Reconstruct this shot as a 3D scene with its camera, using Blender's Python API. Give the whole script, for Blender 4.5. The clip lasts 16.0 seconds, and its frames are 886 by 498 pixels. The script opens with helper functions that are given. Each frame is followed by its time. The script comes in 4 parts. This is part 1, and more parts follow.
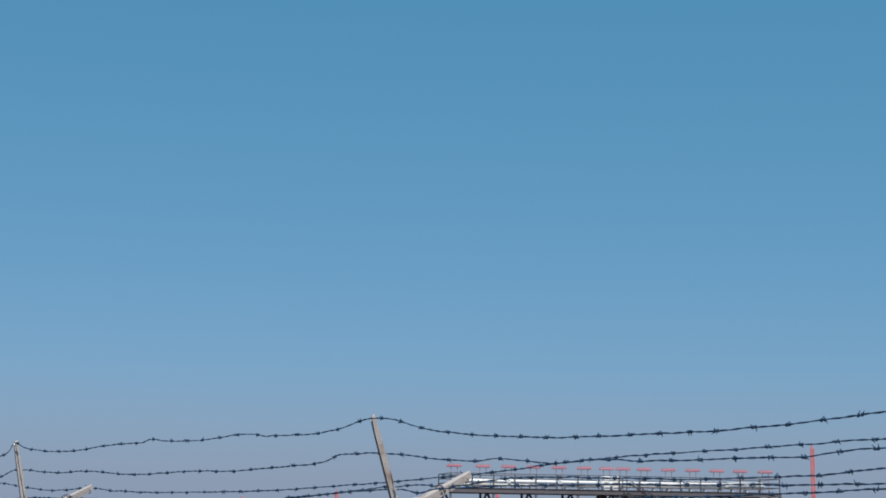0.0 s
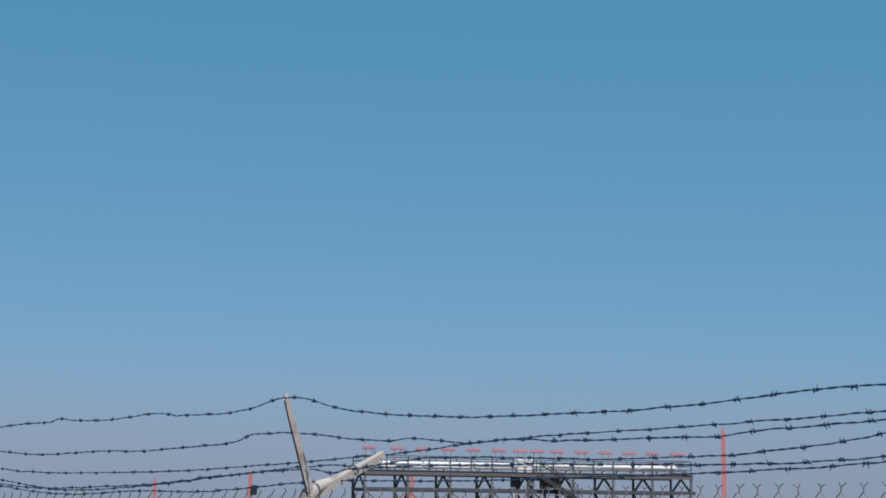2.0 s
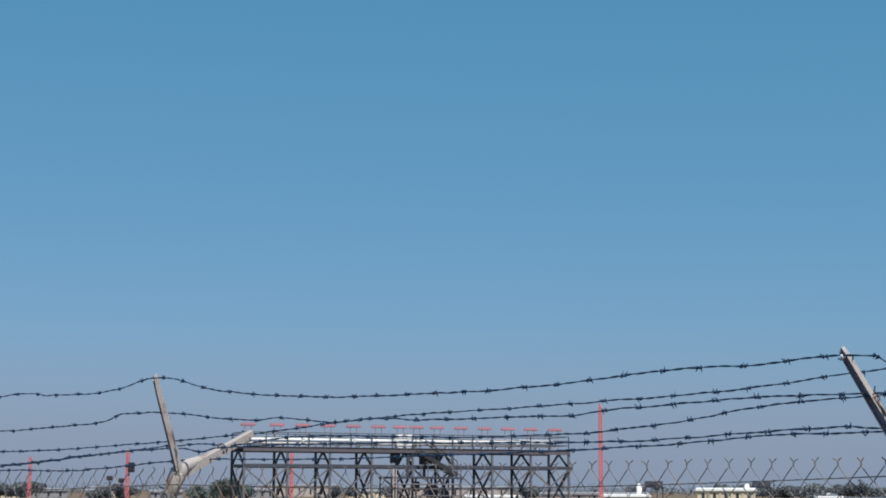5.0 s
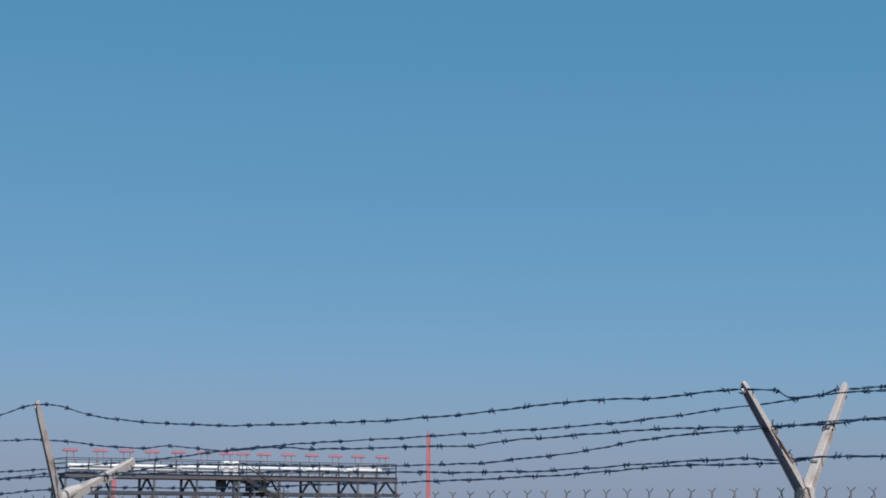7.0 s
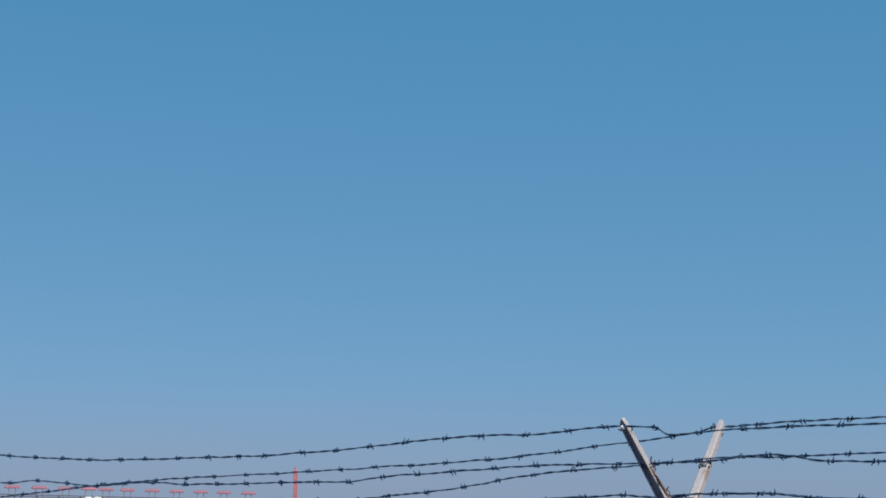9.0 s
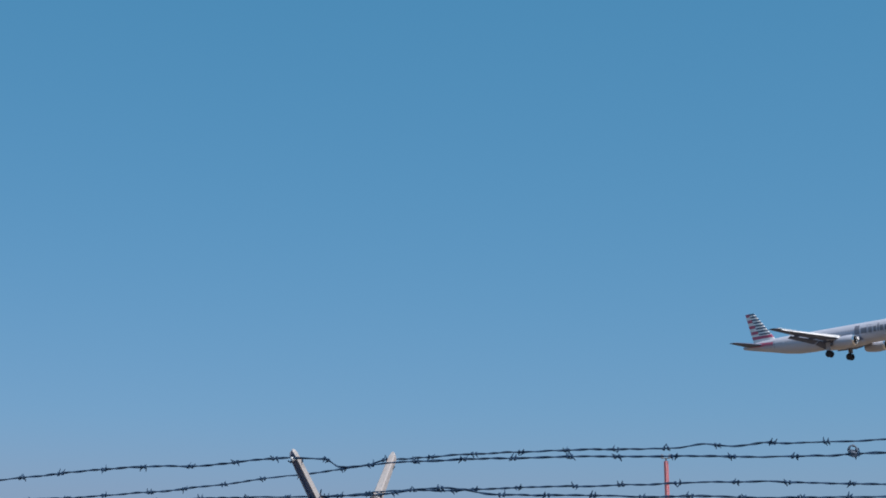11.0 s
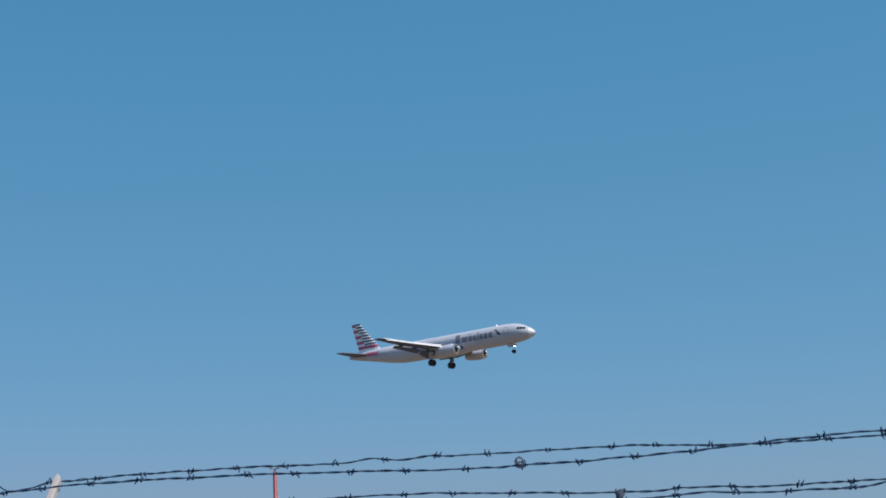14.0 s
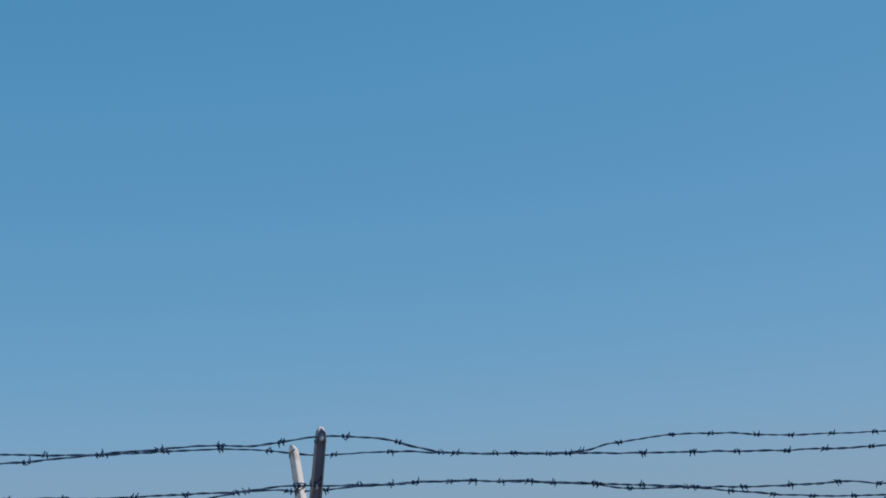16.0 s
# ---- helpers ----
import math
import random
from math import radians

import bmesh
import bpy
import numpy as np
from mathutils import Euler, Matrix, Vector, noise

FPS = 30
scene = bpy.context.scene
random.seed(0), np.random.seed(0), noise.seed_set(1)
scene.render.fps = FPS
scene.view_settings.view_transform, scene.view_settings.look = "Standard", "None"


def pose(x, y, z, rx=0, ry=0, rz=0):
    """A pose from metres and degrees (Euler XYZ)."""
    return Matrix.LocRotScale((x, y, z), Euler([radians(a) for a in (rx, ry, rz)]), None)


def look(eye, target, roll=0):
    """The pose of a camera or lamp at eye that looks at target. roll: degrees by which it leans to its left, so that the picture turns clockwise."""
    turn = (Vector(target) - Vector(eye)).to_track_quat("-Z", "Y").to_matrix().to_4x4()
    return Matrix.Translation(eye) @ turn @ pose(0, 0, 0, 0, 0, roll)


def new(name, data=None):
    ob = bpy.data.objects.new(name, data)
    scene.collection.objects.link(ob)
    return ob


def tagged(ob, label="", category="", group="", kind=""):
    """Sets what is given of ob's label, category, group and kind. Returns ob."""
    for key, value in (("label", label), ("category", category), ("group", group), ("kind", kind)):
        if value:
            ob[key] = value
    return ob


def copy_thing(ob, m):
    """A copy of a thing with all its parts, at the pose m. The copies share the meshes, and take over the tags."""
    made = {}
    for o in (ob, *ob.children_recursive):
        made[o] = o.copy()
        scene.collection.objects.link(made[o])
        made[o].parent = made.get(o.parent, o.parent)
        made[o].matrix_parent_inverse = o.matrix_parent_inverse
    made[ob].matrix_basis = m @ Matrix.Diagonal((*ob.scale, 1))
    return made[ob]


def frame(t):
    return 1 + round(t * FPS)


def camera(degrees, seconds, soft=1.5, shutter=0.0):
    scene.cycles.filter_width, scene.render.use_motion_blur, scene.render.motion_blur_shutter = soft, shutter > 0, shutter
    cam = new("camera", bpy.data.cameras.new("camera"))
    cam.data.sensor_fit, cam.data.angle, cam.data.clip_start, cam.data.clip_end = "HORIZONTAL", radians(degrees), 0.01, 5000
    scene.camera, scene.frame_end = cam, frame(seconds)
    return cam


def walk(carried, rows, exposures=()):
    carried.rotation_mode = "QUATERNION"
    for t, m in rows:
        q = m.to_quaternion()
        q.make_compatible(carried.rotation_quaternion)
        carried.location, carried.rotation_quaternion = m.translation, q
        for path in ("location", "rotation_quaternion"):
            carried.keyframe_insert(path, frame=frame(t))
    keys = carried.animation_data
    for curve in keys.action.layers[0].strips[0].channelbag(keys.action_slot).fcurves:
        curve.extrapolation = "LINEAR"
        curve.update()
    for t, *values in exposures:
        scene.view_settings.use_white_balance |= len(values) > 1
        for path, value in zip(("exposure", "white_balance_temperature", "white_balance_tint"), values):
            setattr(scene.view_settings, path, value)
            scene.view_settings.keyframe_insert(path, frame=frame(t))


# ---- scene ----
# ------------------------------------------------------------------ camera
cam = camera(30.9, 16.0, soft=1.8)

# seconds, place, heading, tilt up, lean
PATH = [
    (0, -0.461, -3.560, 1.685, 51.12, 9.97, 0.65),
    (0.5, -0.471, -3.553, 1.680, 50.39, 10.06, 0.66),
    (1, -0.468, -3.548, 1.681, 49.56, 9.91, 0.46),
    (1.5, -0.487, -3.535, 1.684, 48.84, 9.59, 0.50),
    (2, -0.494, -3.528, 1.679, 48.08, 9.38, 0.59),
    (2.5, -0.497, -3.534, 1.679, 47.09, 9.39, 0.78),
    (3, -0.498, -3.527, 1.685, 46.30, 9.26, 0.76),
    (5.5, -0.353, -3.620, 1.681, 42.81, 8.41, 0.28),
    (6, -0.401, -3.672, 1.678, 41.32, 8.45, 0.49),
    (6.5, -0.459, -3.725, 1.687, 39.14, 8.92, 0.48),
    (7, -0.496, -3.751, 1.688, 37.58, 9.54, 0.25),
    (7.5, -0.520, -3.760, 1.682, 36.03, 10.10, 0.10),
    (8, -0.545, -3.755, 1.686, 34.75, 10.46, -0.11),
    (10.5, -0.521, -3.678, 1.690, 25.88, 11.65, 0.54),
    (11, -0.604, -3.621, 1.696, 21.03, 12.00, -0.24),
    (11.5, -0.708, -3.650, 1.706, 17.02, 12.01, -1.43),
    (12, -0.728, -3.674, 1.707, 16.61, 11.85, -1.98),
    (12.5, -0.733, -3.708, 1.708, 15.29, 11.58, -1.94),
    (13, -0.709, -3.748, 1.705, 13.13, 11.51, -2.24),
    (13.5, -0.722, -3.737, 1.706, 10.69, 11.82, -2.60),
    (14, -0.737, -3.737, 1.708, 6.75, 12.00, -2.90),
    (14.5, -0.734, -3.737, 1.714, 1.55, 11.74, -2.81),
    (15, -0.747, -3.718, 1.720, -4.46, 11.43, -2.92),
    (15.5, -0.743, -3.696, 1.728, -10.14, 11.23, -3.28),
    (16, -0.738, -3.681, 1.731, -16.65, 10.85, -3.45),
]


def aim(x, y, z, yaw, pitch, lean):
    return pose(x, y, z, 90, 0, yaw) @ pose(0, 0, 0, pitch, 0, 0) @ pose(0, 0, 0, 0, 0, lean)


walk(cam, [(t, aim(*row)) for t, *row in PATH],
     exposures=[(0.0, 0.0, 6550, 10), (5.5, 0.0, 6560, 10.6), (8.0, 0.0, 6480, 12.3), (10.5, -0.01, 6340, 13.4), (12.5, 0.0, 6390, 13.2), (14.5, 0.01, 6420, 12), (16.0, 0.0, 6350, 11)])

# ------------------------------------------------------------------ sky, sun, exposure
SUN_AZ, SUN_EL = 112.0, 57.0
world = bpy.data.worlds.new("sky")
scene.world = world
world.use_nodes = True
sky = world.node_tree.nodes.new("ShaderNodeTexSky")
sky.sky_type = "NISHITA"
sky.sun_disc = False
sky.sun_elevation, sky.sun_rotation = radians(SUN_EL), radians(SUN_AZ)
sky.altitude, sky.air_density, sky.dust_density, sky.ozone_density = 0, 1.0, 0.6, 2.0
back = world.node_tree.nodes["Background"]
back.inputs["Strength"].default_value = 0.1
# the haze of the day: each colour of the sky is flattened towards the horizon
wn, wl = world.node_tree.nodes, world.node_tree.links
split, join = wn.new("ShaderNodeSeparateColor"), wn.new("ShaderNodeCombineColor")
wl.new(sky.outputs["Color"], split.inputs["Color"])
for channel, power, gain in (("Red", 0.88, 0.54), ("Green", 0.40, 1.84), ("Blue", 0.42, 2.54)):
    p, g = wn.new("ShaderNodeMath"), wn.new("ShaderNodeMath")
    p.operation, g.operation = "POWER", "MULTIPLY"
    p.inputs[1].default_value, g.inputs[1].default_value = power, gain
    wl.new(split.outputs[channel], p.inputs[0])
    wl.new(p.outputs[0], g.inputs[0])
    wl.new(g.outputs[0], join.inputs[channel])
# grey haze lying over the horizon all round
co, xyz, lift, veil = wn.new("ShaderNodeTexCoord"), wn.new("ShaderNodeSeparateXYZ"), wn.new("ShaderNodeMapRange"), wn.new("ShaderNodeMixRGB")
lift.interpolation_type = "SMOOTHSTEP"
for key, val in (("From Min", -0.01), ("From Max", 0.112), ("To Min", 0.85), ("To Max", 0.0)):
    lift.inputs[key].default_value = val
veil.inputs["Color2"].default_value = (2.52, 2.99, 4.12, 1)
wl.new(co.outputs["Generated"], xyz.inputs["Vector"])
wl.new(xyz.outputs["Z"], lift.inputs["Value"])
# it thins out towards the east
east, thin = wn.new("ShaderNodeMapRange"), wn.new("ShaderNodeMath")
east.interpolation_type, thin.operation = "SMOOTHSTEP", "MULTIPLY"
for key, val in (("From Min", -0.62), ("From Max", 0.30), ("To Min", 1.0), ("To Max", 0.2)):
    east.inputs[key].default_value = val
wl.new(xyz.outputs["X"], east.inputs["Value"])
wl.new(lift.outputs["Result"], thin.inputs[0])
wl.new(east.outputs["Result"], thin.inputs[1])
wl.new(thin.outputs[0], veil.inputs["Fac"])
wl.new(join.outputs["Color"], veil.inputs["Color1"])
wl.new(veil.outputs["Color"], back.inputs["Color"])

sun = new("sun", bpy.data.lights.new("sun", "SUN"))
sun.data.energy, sun.data.angle, sun.data.color = 5.0, radians(0.53), (1.0, 0.95, 0.88)
sun.matrix_world = look((0, 0, 0), (-math.sin(radians(SUN_AZ)) * math.cos(radians(SUN_EL)),
                                   -math.cos(radians(SUN_AZ)) * math.cos(radians(SUN_EL)), -math.sin(radians(SUN_EL))))
scene.view_settings.exposure = 0.0


# ------------------------------------------------------------------ materials
def surface(name, colour, rough=0.6, metal=0.0, other=None, scale=8.0, share=0.5, fine=0.0, bump=0.0, sharp=0.15, coat=0.0, per_piece=0.0, gloss=0.5, stretch=1.0):
    """Two colours mixed by noise at two scales, with a fine bump."""
    m = bpy.data.materials.new(name)
    m.use_nodes = True
    n, l = m.node_tree.nodes, m.node_tree.links
    b = n["Principled BSDF"]
    b.inputs["Roughness"].default_value, b.inputs["Metallic"].default_value = rough, metal
    b.inputs["Coat Weight"].default_value, b.inputs["Specular IOR Level"].default_value = coat, gloss
    co = n.new("ShaderNodeTexCoord")
    wide, tight = n.new("ShaderNodeTexNoise"), n.new("ShaderNodeTexNoise")
    wide.inputs["Scale"].default_value, wide.inputs["Detail"].default_value = scale, 5
    tight.inputs["Scale"].default_value, tight.inputs["Detail"].default_value = scale * 9, 3
    for t in (wide, tight):
        if stretch != 1.0:
            run = n.new("ShaderNodeMapping")
            run.inputs["Scale"].default_value = (1, 1, 1 / stretch)
            l.new(co.outputs["Object"], run.inputs["Vector"])
            l.new(run.outputs["Vector"], t.inputs["Vector"])
        else:
            l.new(co.outputs["Object"], t.inputs["Vector"])
    ramp = n.new("ShaderNodeValToRGB")
    ramp.color_ramp.elements[0].position, ramp.color_ramp.elements[1].position = max(0, share - sharp), min(1, share + sharp)
    ramp.color_ramp.elements[0].color = (*(other or [c * 0.8 for c in colour]), 1)
    ramp.color_ramp.elements[1].color = (*colour, 1)
    l.new(wide.outputs["Fac"], ramp.inputs["Fac"])
    shade = n.new("ShaderNodeMixRGB")
    shade.blend_type, shade.inputs["Fac"].default_value = "OVERLAY", fine
    l.new(ramp.outputs["Color"], shade.inputs["Color1"])
    l.new(tight.outputs["Fac"], shade.inputs["Color2"])
    last = shade.outputs["Color"]
    if per_piece:
        info, hue = n.new("ShaderNodeObjectInfo"), n.new("ShaderNodeHueSaturation")
        span = n.new("ShaderNodeMapRange")
        span.inputs["To Min"].default_value, span.inputs["To Max"].default_value = 1 - per_piece, 1 + per_piece
        l.new(info.outputs["Random"], span.inputs["Value"])
        l.new(span.outputs["Result"], hue.inputs["Value"])
        l.new(last, hue.inputs["Color"])
        last = hue.outputs["Color"]
    l.new(last, b.inputs["Base Color"])
    if bump:
        bp = n.new("ShaderNodeBump")
        bp.inputs["Strength"].default_value, bp.inputs["Distance"].default_value = bump, 0.01
        l.new(tight.outputs["Fac"], bp.inputs["Height"])
        l.new(bp.outputs["Normal"], b.inputs["Normal"])
    return m


WIRE = surface("weathered_wire", (0.022, 0.058, 0.118), 0.75, 0.0, (0.031, 0.058, 0.100), 20, 0.42, 0.3, gloss=0.2)
MESH_WIRE = surface("galvanised_mesh", (0.14, 0.15, 0.18), 0.65, 0.1, (0.165, 0.118, 0.09), 3, 0.49, 0.3, gloss=0.3)
POST = surface("rusting_post_paint", (0.54, 0.48, 0.44), 0.7, 0.0, (0.23, 0.125, 0.08), 30, 0.44, 0.45, 0.3, 0.10, gloss=0.2, stretch=5.0)
ARM = surface("weathered_arm_paint", (0.42, 0.385, 0.37), 0.7, 0.0, (0.25, 0.165, 0.13), 14, 0.36, 0.18, 0.15, 0.10, gloss=0.2)
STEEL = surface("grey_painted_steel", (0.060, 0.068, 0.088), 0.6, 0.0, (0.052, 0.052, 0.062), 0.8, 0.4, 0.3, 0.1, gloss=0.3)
PALE_STEEL = surface("pale_grey_steel", (0.15, 0.155, 0.175), 0.55, 0.1, (0.12, 0.115, 0.12), 0.9, 0.45, 0.2)
DECK = surface("rusty_deck_edge", (0.10, 0.093, 0.108), 0.7, 0.0, (0.078, 0.068, 0.078), 0.6, 0.45, 0.3)
DUCT = surface("white_duct_paint", (0.86, 0.86, 0.86), 0.35, 0.0, (0.76, 0.76, 0.76), 0.7, 0.35, 0.1)
# red washed out a little: the haze of distance is in the colour
RED = surface("hazed_red_paint", (0.60, 0.18, 0.19), 0.6, 0.0, (0.53, 0.21, 0.215), 1.2, 0.4, 0.15, gloss=0.2)
LAMP_GLASS = surface("lamp_glass", (0.34, 0.20, 0.20), 0.25, 0.0, (0.28, 0.17, 0.17), 4)
DARK = surface("dark_metal", (0.05, 0.05, 0.055), 0.5, 0.3, (0.035, 0.035, 0.04), 2)
SKIN = surface("silver_grey_paint", (0.465, 0.475, 0.54), 0.38, 0.0, (0.42, 0.43, 0.49), 0.35, 0.4, 0.06, 0.0, 0.2, 0.0, 0.0, 0.35)
RADOME = surface("sunlit_nose_tint", (0.60, 0.61, 0.66), 0.35, 0.0, (0.56, 0.57, 0.62), 0.5, 0.4, gloss=0.35)
WING_GREY = surface("wing_grey_paint", (0.115, 0.135, 0.20), 0.6, 0.0, (0.10, 0.115, 0.17), 0.5, 0.4, 0.1, gloss=0.12)
BRIGHT = surface("polished_lip", (0.85, 0.85, 0.86), 0.2, 0.9, (0.75, 0.75, 0.76), 1.0)
WHITE = surface("white_gloss_paint", (0.80, 0.80, 0.80), 0.3, 0.0, (0.74, 0.74, 0.74), 0.6, 0.4)
TAIL_RED = surface("tail_red", (0.52, 0.10, 0.17), 0.35, 0.0, (0.46, 0.09, 0.15), 0.8)
TAIL_BLUE = surface("tail_navy", (0.02, 0.045, 0.11), 0.35, 0.0, (0.018, 0.04, 0.09), 0.8)
TITLE = surface("title_grey", (0.17, 0.175, 0.215), 0.4, 0.0, (0.15, 0.155, 0.19), 1.0)
LIT = surface("burning_landing_lamp", (0.9, 0.9, 0.9), 0.2)
LIT.node_tree.nodes["Principled BSDF"].inputs["Emission Color"].default_value = (1.0, 0.97, 0.92, 1)
LIT.node_tree.nodes["Principled BSDF"].inputs["Emission Strength"].default_value = 6.0
CABIN_PANE = surface("cabin_window_glass", (0.36, 0.365, 0.43), 0.25, 0.0, (0.33, 0.335, 0.40), 1)
GLASS_DARK = surface("cockpit_glass", (0.02, 0.022, 0.025), 0.08, 0.0, (0.015, 0.017, 0.02), 2)
TYRE = surface("tyre_rubber", (0.022, 0.028, 0.04), 0.8, 0.0, (0.028, 0.03, 0.036), 5)
FIELD = surface("dry_field_grass", (0.190, 0.136, 0.096), 0.9, 0.0, (0.125, 0.105, 0.070), 0.035, 0.46, 0.45, 0.4, 0.10, gloss=0.1)
# distance haze is put into both leaf colours, LEAF the palest
BUSH = surface("dark_green_leaves", (0.105, 0.135, 0.125), 0.8, 0.0, (0.08, 0.105, 0.10), 0.9, 0.5, 0.3, 0, 0.2, 0, 0.25, gloss=0.1)
LEAF = surface("haze_tinted_leaves", (0.17, 0.19, 0.205), 0.8, 0.0, (0.14, 0.155, 0.165), 0.9, 0.5, 0.3, 0, 0.2, 0, 0.25, gloss=0.1)
BARK = surface("bark", (0.12, 0.09, 0.065), 0.85, 0.0, (0.08, 0.06, 0.045), 3)
HAZY_TAN = surface("dusty_pink_stucco", (0.42, 0.36, 0.33), 0.85, 0.0, (0.36, 0.31, 0.29), 0.3, 0.4, 0.2)
SEA_GREEN = surface("pale_green_cladding", (0.16, 0.24, 0.19), 0.7, 0.0, (0.13, 0.20, 0.16), 0.4, 0.4, 0.15)
TAN = surface("tan_stucco", (0.62, 0.54, 0.38), 0.8, 0.0, (0.55, 0.47, 0.33), 0.5, 0.4, 0.15)
ROOF = surface("white_roof_sheet", (0.80, 0.79, 0.76), 0.5, 0.0, (0.70, 0.69, 0.66), 0.4, 0.35, 0.1)
PANE = surface("dark_window_glass", (0.05, 0.06, 0.07), 0.1, 0.0, (0.03, 0.035, 0.04), 1)
SHED = surface("pale_grey_cladding", (0.25, 0.26, 0.28), 0.6, 0.0, (0.21, 0.21, 0.225), 0.4, 0.4, 0.15)
ASPHALT = surface("worn_asphalt", (0.05, 0.05, 0.052), 0.9, 0.0, (0.04, 0.04, 0.04), 1.5, 0.5, 0.4, 0.4)
EMBLEM = surface("emblem_red", (0.16, 0.09, 0.12), 0.4, 0.0, (0.14, 0.08, 0.11), 1.0)
RUST_WIRE = surface("rusty_tie_wire", (0.11, 0.065, 0.05), 0.8, 0.0, (0.06, 0.05, 0.05), 40, 0.5, 0.3)
RUST_FLAKE = surface("flaking_rust", (0.30, 0.185, 0.14), 0.85, 0.0, (0.20, 0.12, 0.09), 60, 0.5, 0.3, gloss=0.1)
ARM_SHADE = surface("arm_underside_shade", (0.245, 0.27, 0.375), 0.75, 0.0, (0.21, 0.225, 0.30), 20, 0.42, 0.25, gloss=0.15)
# pinker still, with the haze over the gantry put into the red
BAR_RED = surface("hazed_pink_red", (0.44, 0.185, 0.235), 0.65, 0.0, (0.39, 0.20, 0.24), 1.5, 0.45, 0.2, gloss=0.15)
SCRAP = surface("grey_plastic_scrap", (0.15, 0.18, 0.23), 0.8, 0.0, (0.08, 0.10, 0.14), 60, gloss=0.2)


# ------------------------------------------------------------------ mesh building
class Geo:
    """Collects vertices and faces of one mesh."""

    def __init__(self):
        self.v, self.f, self.m = [], [], []

    def add(self, verts, faces, mat=0):
        k = len(self.v)
        self.v += [tuple(p) for p in verts]
        self.f += [[i + k for i in face] for face in faces]
        self.m += [mat] * len(faces)
        return self

    def box(self, x0, x1, y0, y1, z0, z1, m=None, bevel=0.0, mat=0):
        """A box with chamfered upright and lying edges when bevel is given."""
        if not bevel:
            vs = [Vector((x, y, z)) for z in (z0, z1) for y in (y0, y1) for x in (x0, x1)]
            fs = [(0, 2, 3, 1), (4, 5, 7, 6), (0, 1, 5, 4), (2, 6, 7, 3), (0, 4, 6, 2), (1, 3, 7, 5)]
        else:
            vs, b = [], bevel
            for z, c in ((z0, b), (z0 + b, 0), (z1 - b, 0), (z1, b)):
                vs += [Vector(p) for p in ((x0 + b + c, y0 + c, z), (x1 - b - c, y0 + c, z), (x1 - c, y0 + b + c, z), (x1 - c, y1 - b - c, z),
                                           (x1 - b - c, y1 - c, z), (x0 + b + c, y1 - c, z), (x0 + c, y1 - b - c, z), (x0 + c, y0 + b + c, z))]
            fs = [tuple(range(7, -1, -1)), tuple(range(24, 32))]
            fs += [(8 * r + i, 8 * r + (i + 1) % 8, 8 * r + 8 + (i + 1) % 8, 8 * r + 8 + i) for r in range(3) for i in range(8)]
        if m is not None:
            vs = [m @ p for p in vs]
        return self.add(vs, fs, mat)

    def beam(self, a, b, w, h, mat=0):
        """A square-edged bar from a to b."""
        a, b = Vector(a), Vector(b)
        d = (b - a).normalized()
        s = d.cross(Vector((0, 0, 1)))
        s = s.normalized() if s.length > 1e-4 else Vector((1, 0, 0))
        u = s.cross(d)
        vs = [p + s * (i * w / 2) + u * (j * h / 2) for p in (a, b) for i, j in ((-1, -1), (1, -1), (1, 1), (-1, 1))]
        return self.add(vs, [(3, 2, 1, 0), (4, 5, 6, 7), (0, 1, 5, 4), (1, 2, 6, 5), (2, 3, 7, 6), (3, 0, 4, 7)], mat)

    def tube(self, pts, r, sides=6, mat=0, caps=True):
        """A round rod along the points; r may be a list."""
        pts = [Vector(p) for p in pts]
        rr = r if isinstance(r, (list, tuple)) else [r] * len(pts)
        vs, fs = [], []
        ref = None
        for i, p in enumerate(pts):
            d = (pts[min(i + 1, len(pts) - 1)] - pts[max(i - 1, 0)]).normalized()
            if ref is None:
                ref = Vector((0, 0, 1)) if abs(d.z) < 0.9 else Vector((1, 0, 0))
            s = d.cross(ref).normalized()
            u = s.cross(d)
            ref = u
            vs += [p + (s * math.cos(q) + u * math.sin(q)) * rr[i] for q in (2 * math.pi * k / sides for k in range(sides))]
        for i in range(len(pts) - 1):
            fs += [(i * sides + k, (i + 1) * sides + k, (i + 1) * sides + (k + 1) % sides, i * sides + (k + 1) % sides) for k in range(sides)]
        if caps:
            fs += [tuple(range(sides)), tuple(range(len(pts) * sides - 1, (len(pts) - 1) * sides - 1, -1))]
        return self.add(vs, fs, mat)

    def loft(self, rings, mat=0, caps=True, closed=True):
        n = len(rings[0])
        vs = [p for ring in rings for p in ring]
        fs = [(i * n + k, i * n + (k + 1) % n, (i + 1) * n + (k + 1) % n, (i + 1) * n + k)
              for i in range(len(rings) - 1) for k in range(n if closed else n - 1)]
        if caps:
            fs += [tuple(range(n - 1, -1, -1)), tuple(range((len(rings) - 1) * n, len(rings) * n))]
        return self.add(vs, fs, mat)


def mesh_of(name, geo, mats, smooth=False):
    me = bpy.data.meshes.new(name)
    me.from_pydata(geo.v, [], geo.f)
    for m in mats if isinstance(mats, (list, tuple)) else [mats]:
        me.materials.append(m)
    me.polygons.foreach_set("material_index", geo.m)
    me.validate()
    if len(geo.f) < 6000:
        bm = bmesh.new()
        bm.from_mesh(me)
        bmesh.ops.recalc_face_normals(bm, faces=bm.faces)
        bm.to_mesh(me)
        bm.free()
    if smooth:
        me.polygons.foreach_set("use_smooth", [True] * len(me.polygons))
        me.set_sharp_from_angle(angle=radians(40))
    me.update()
    return me


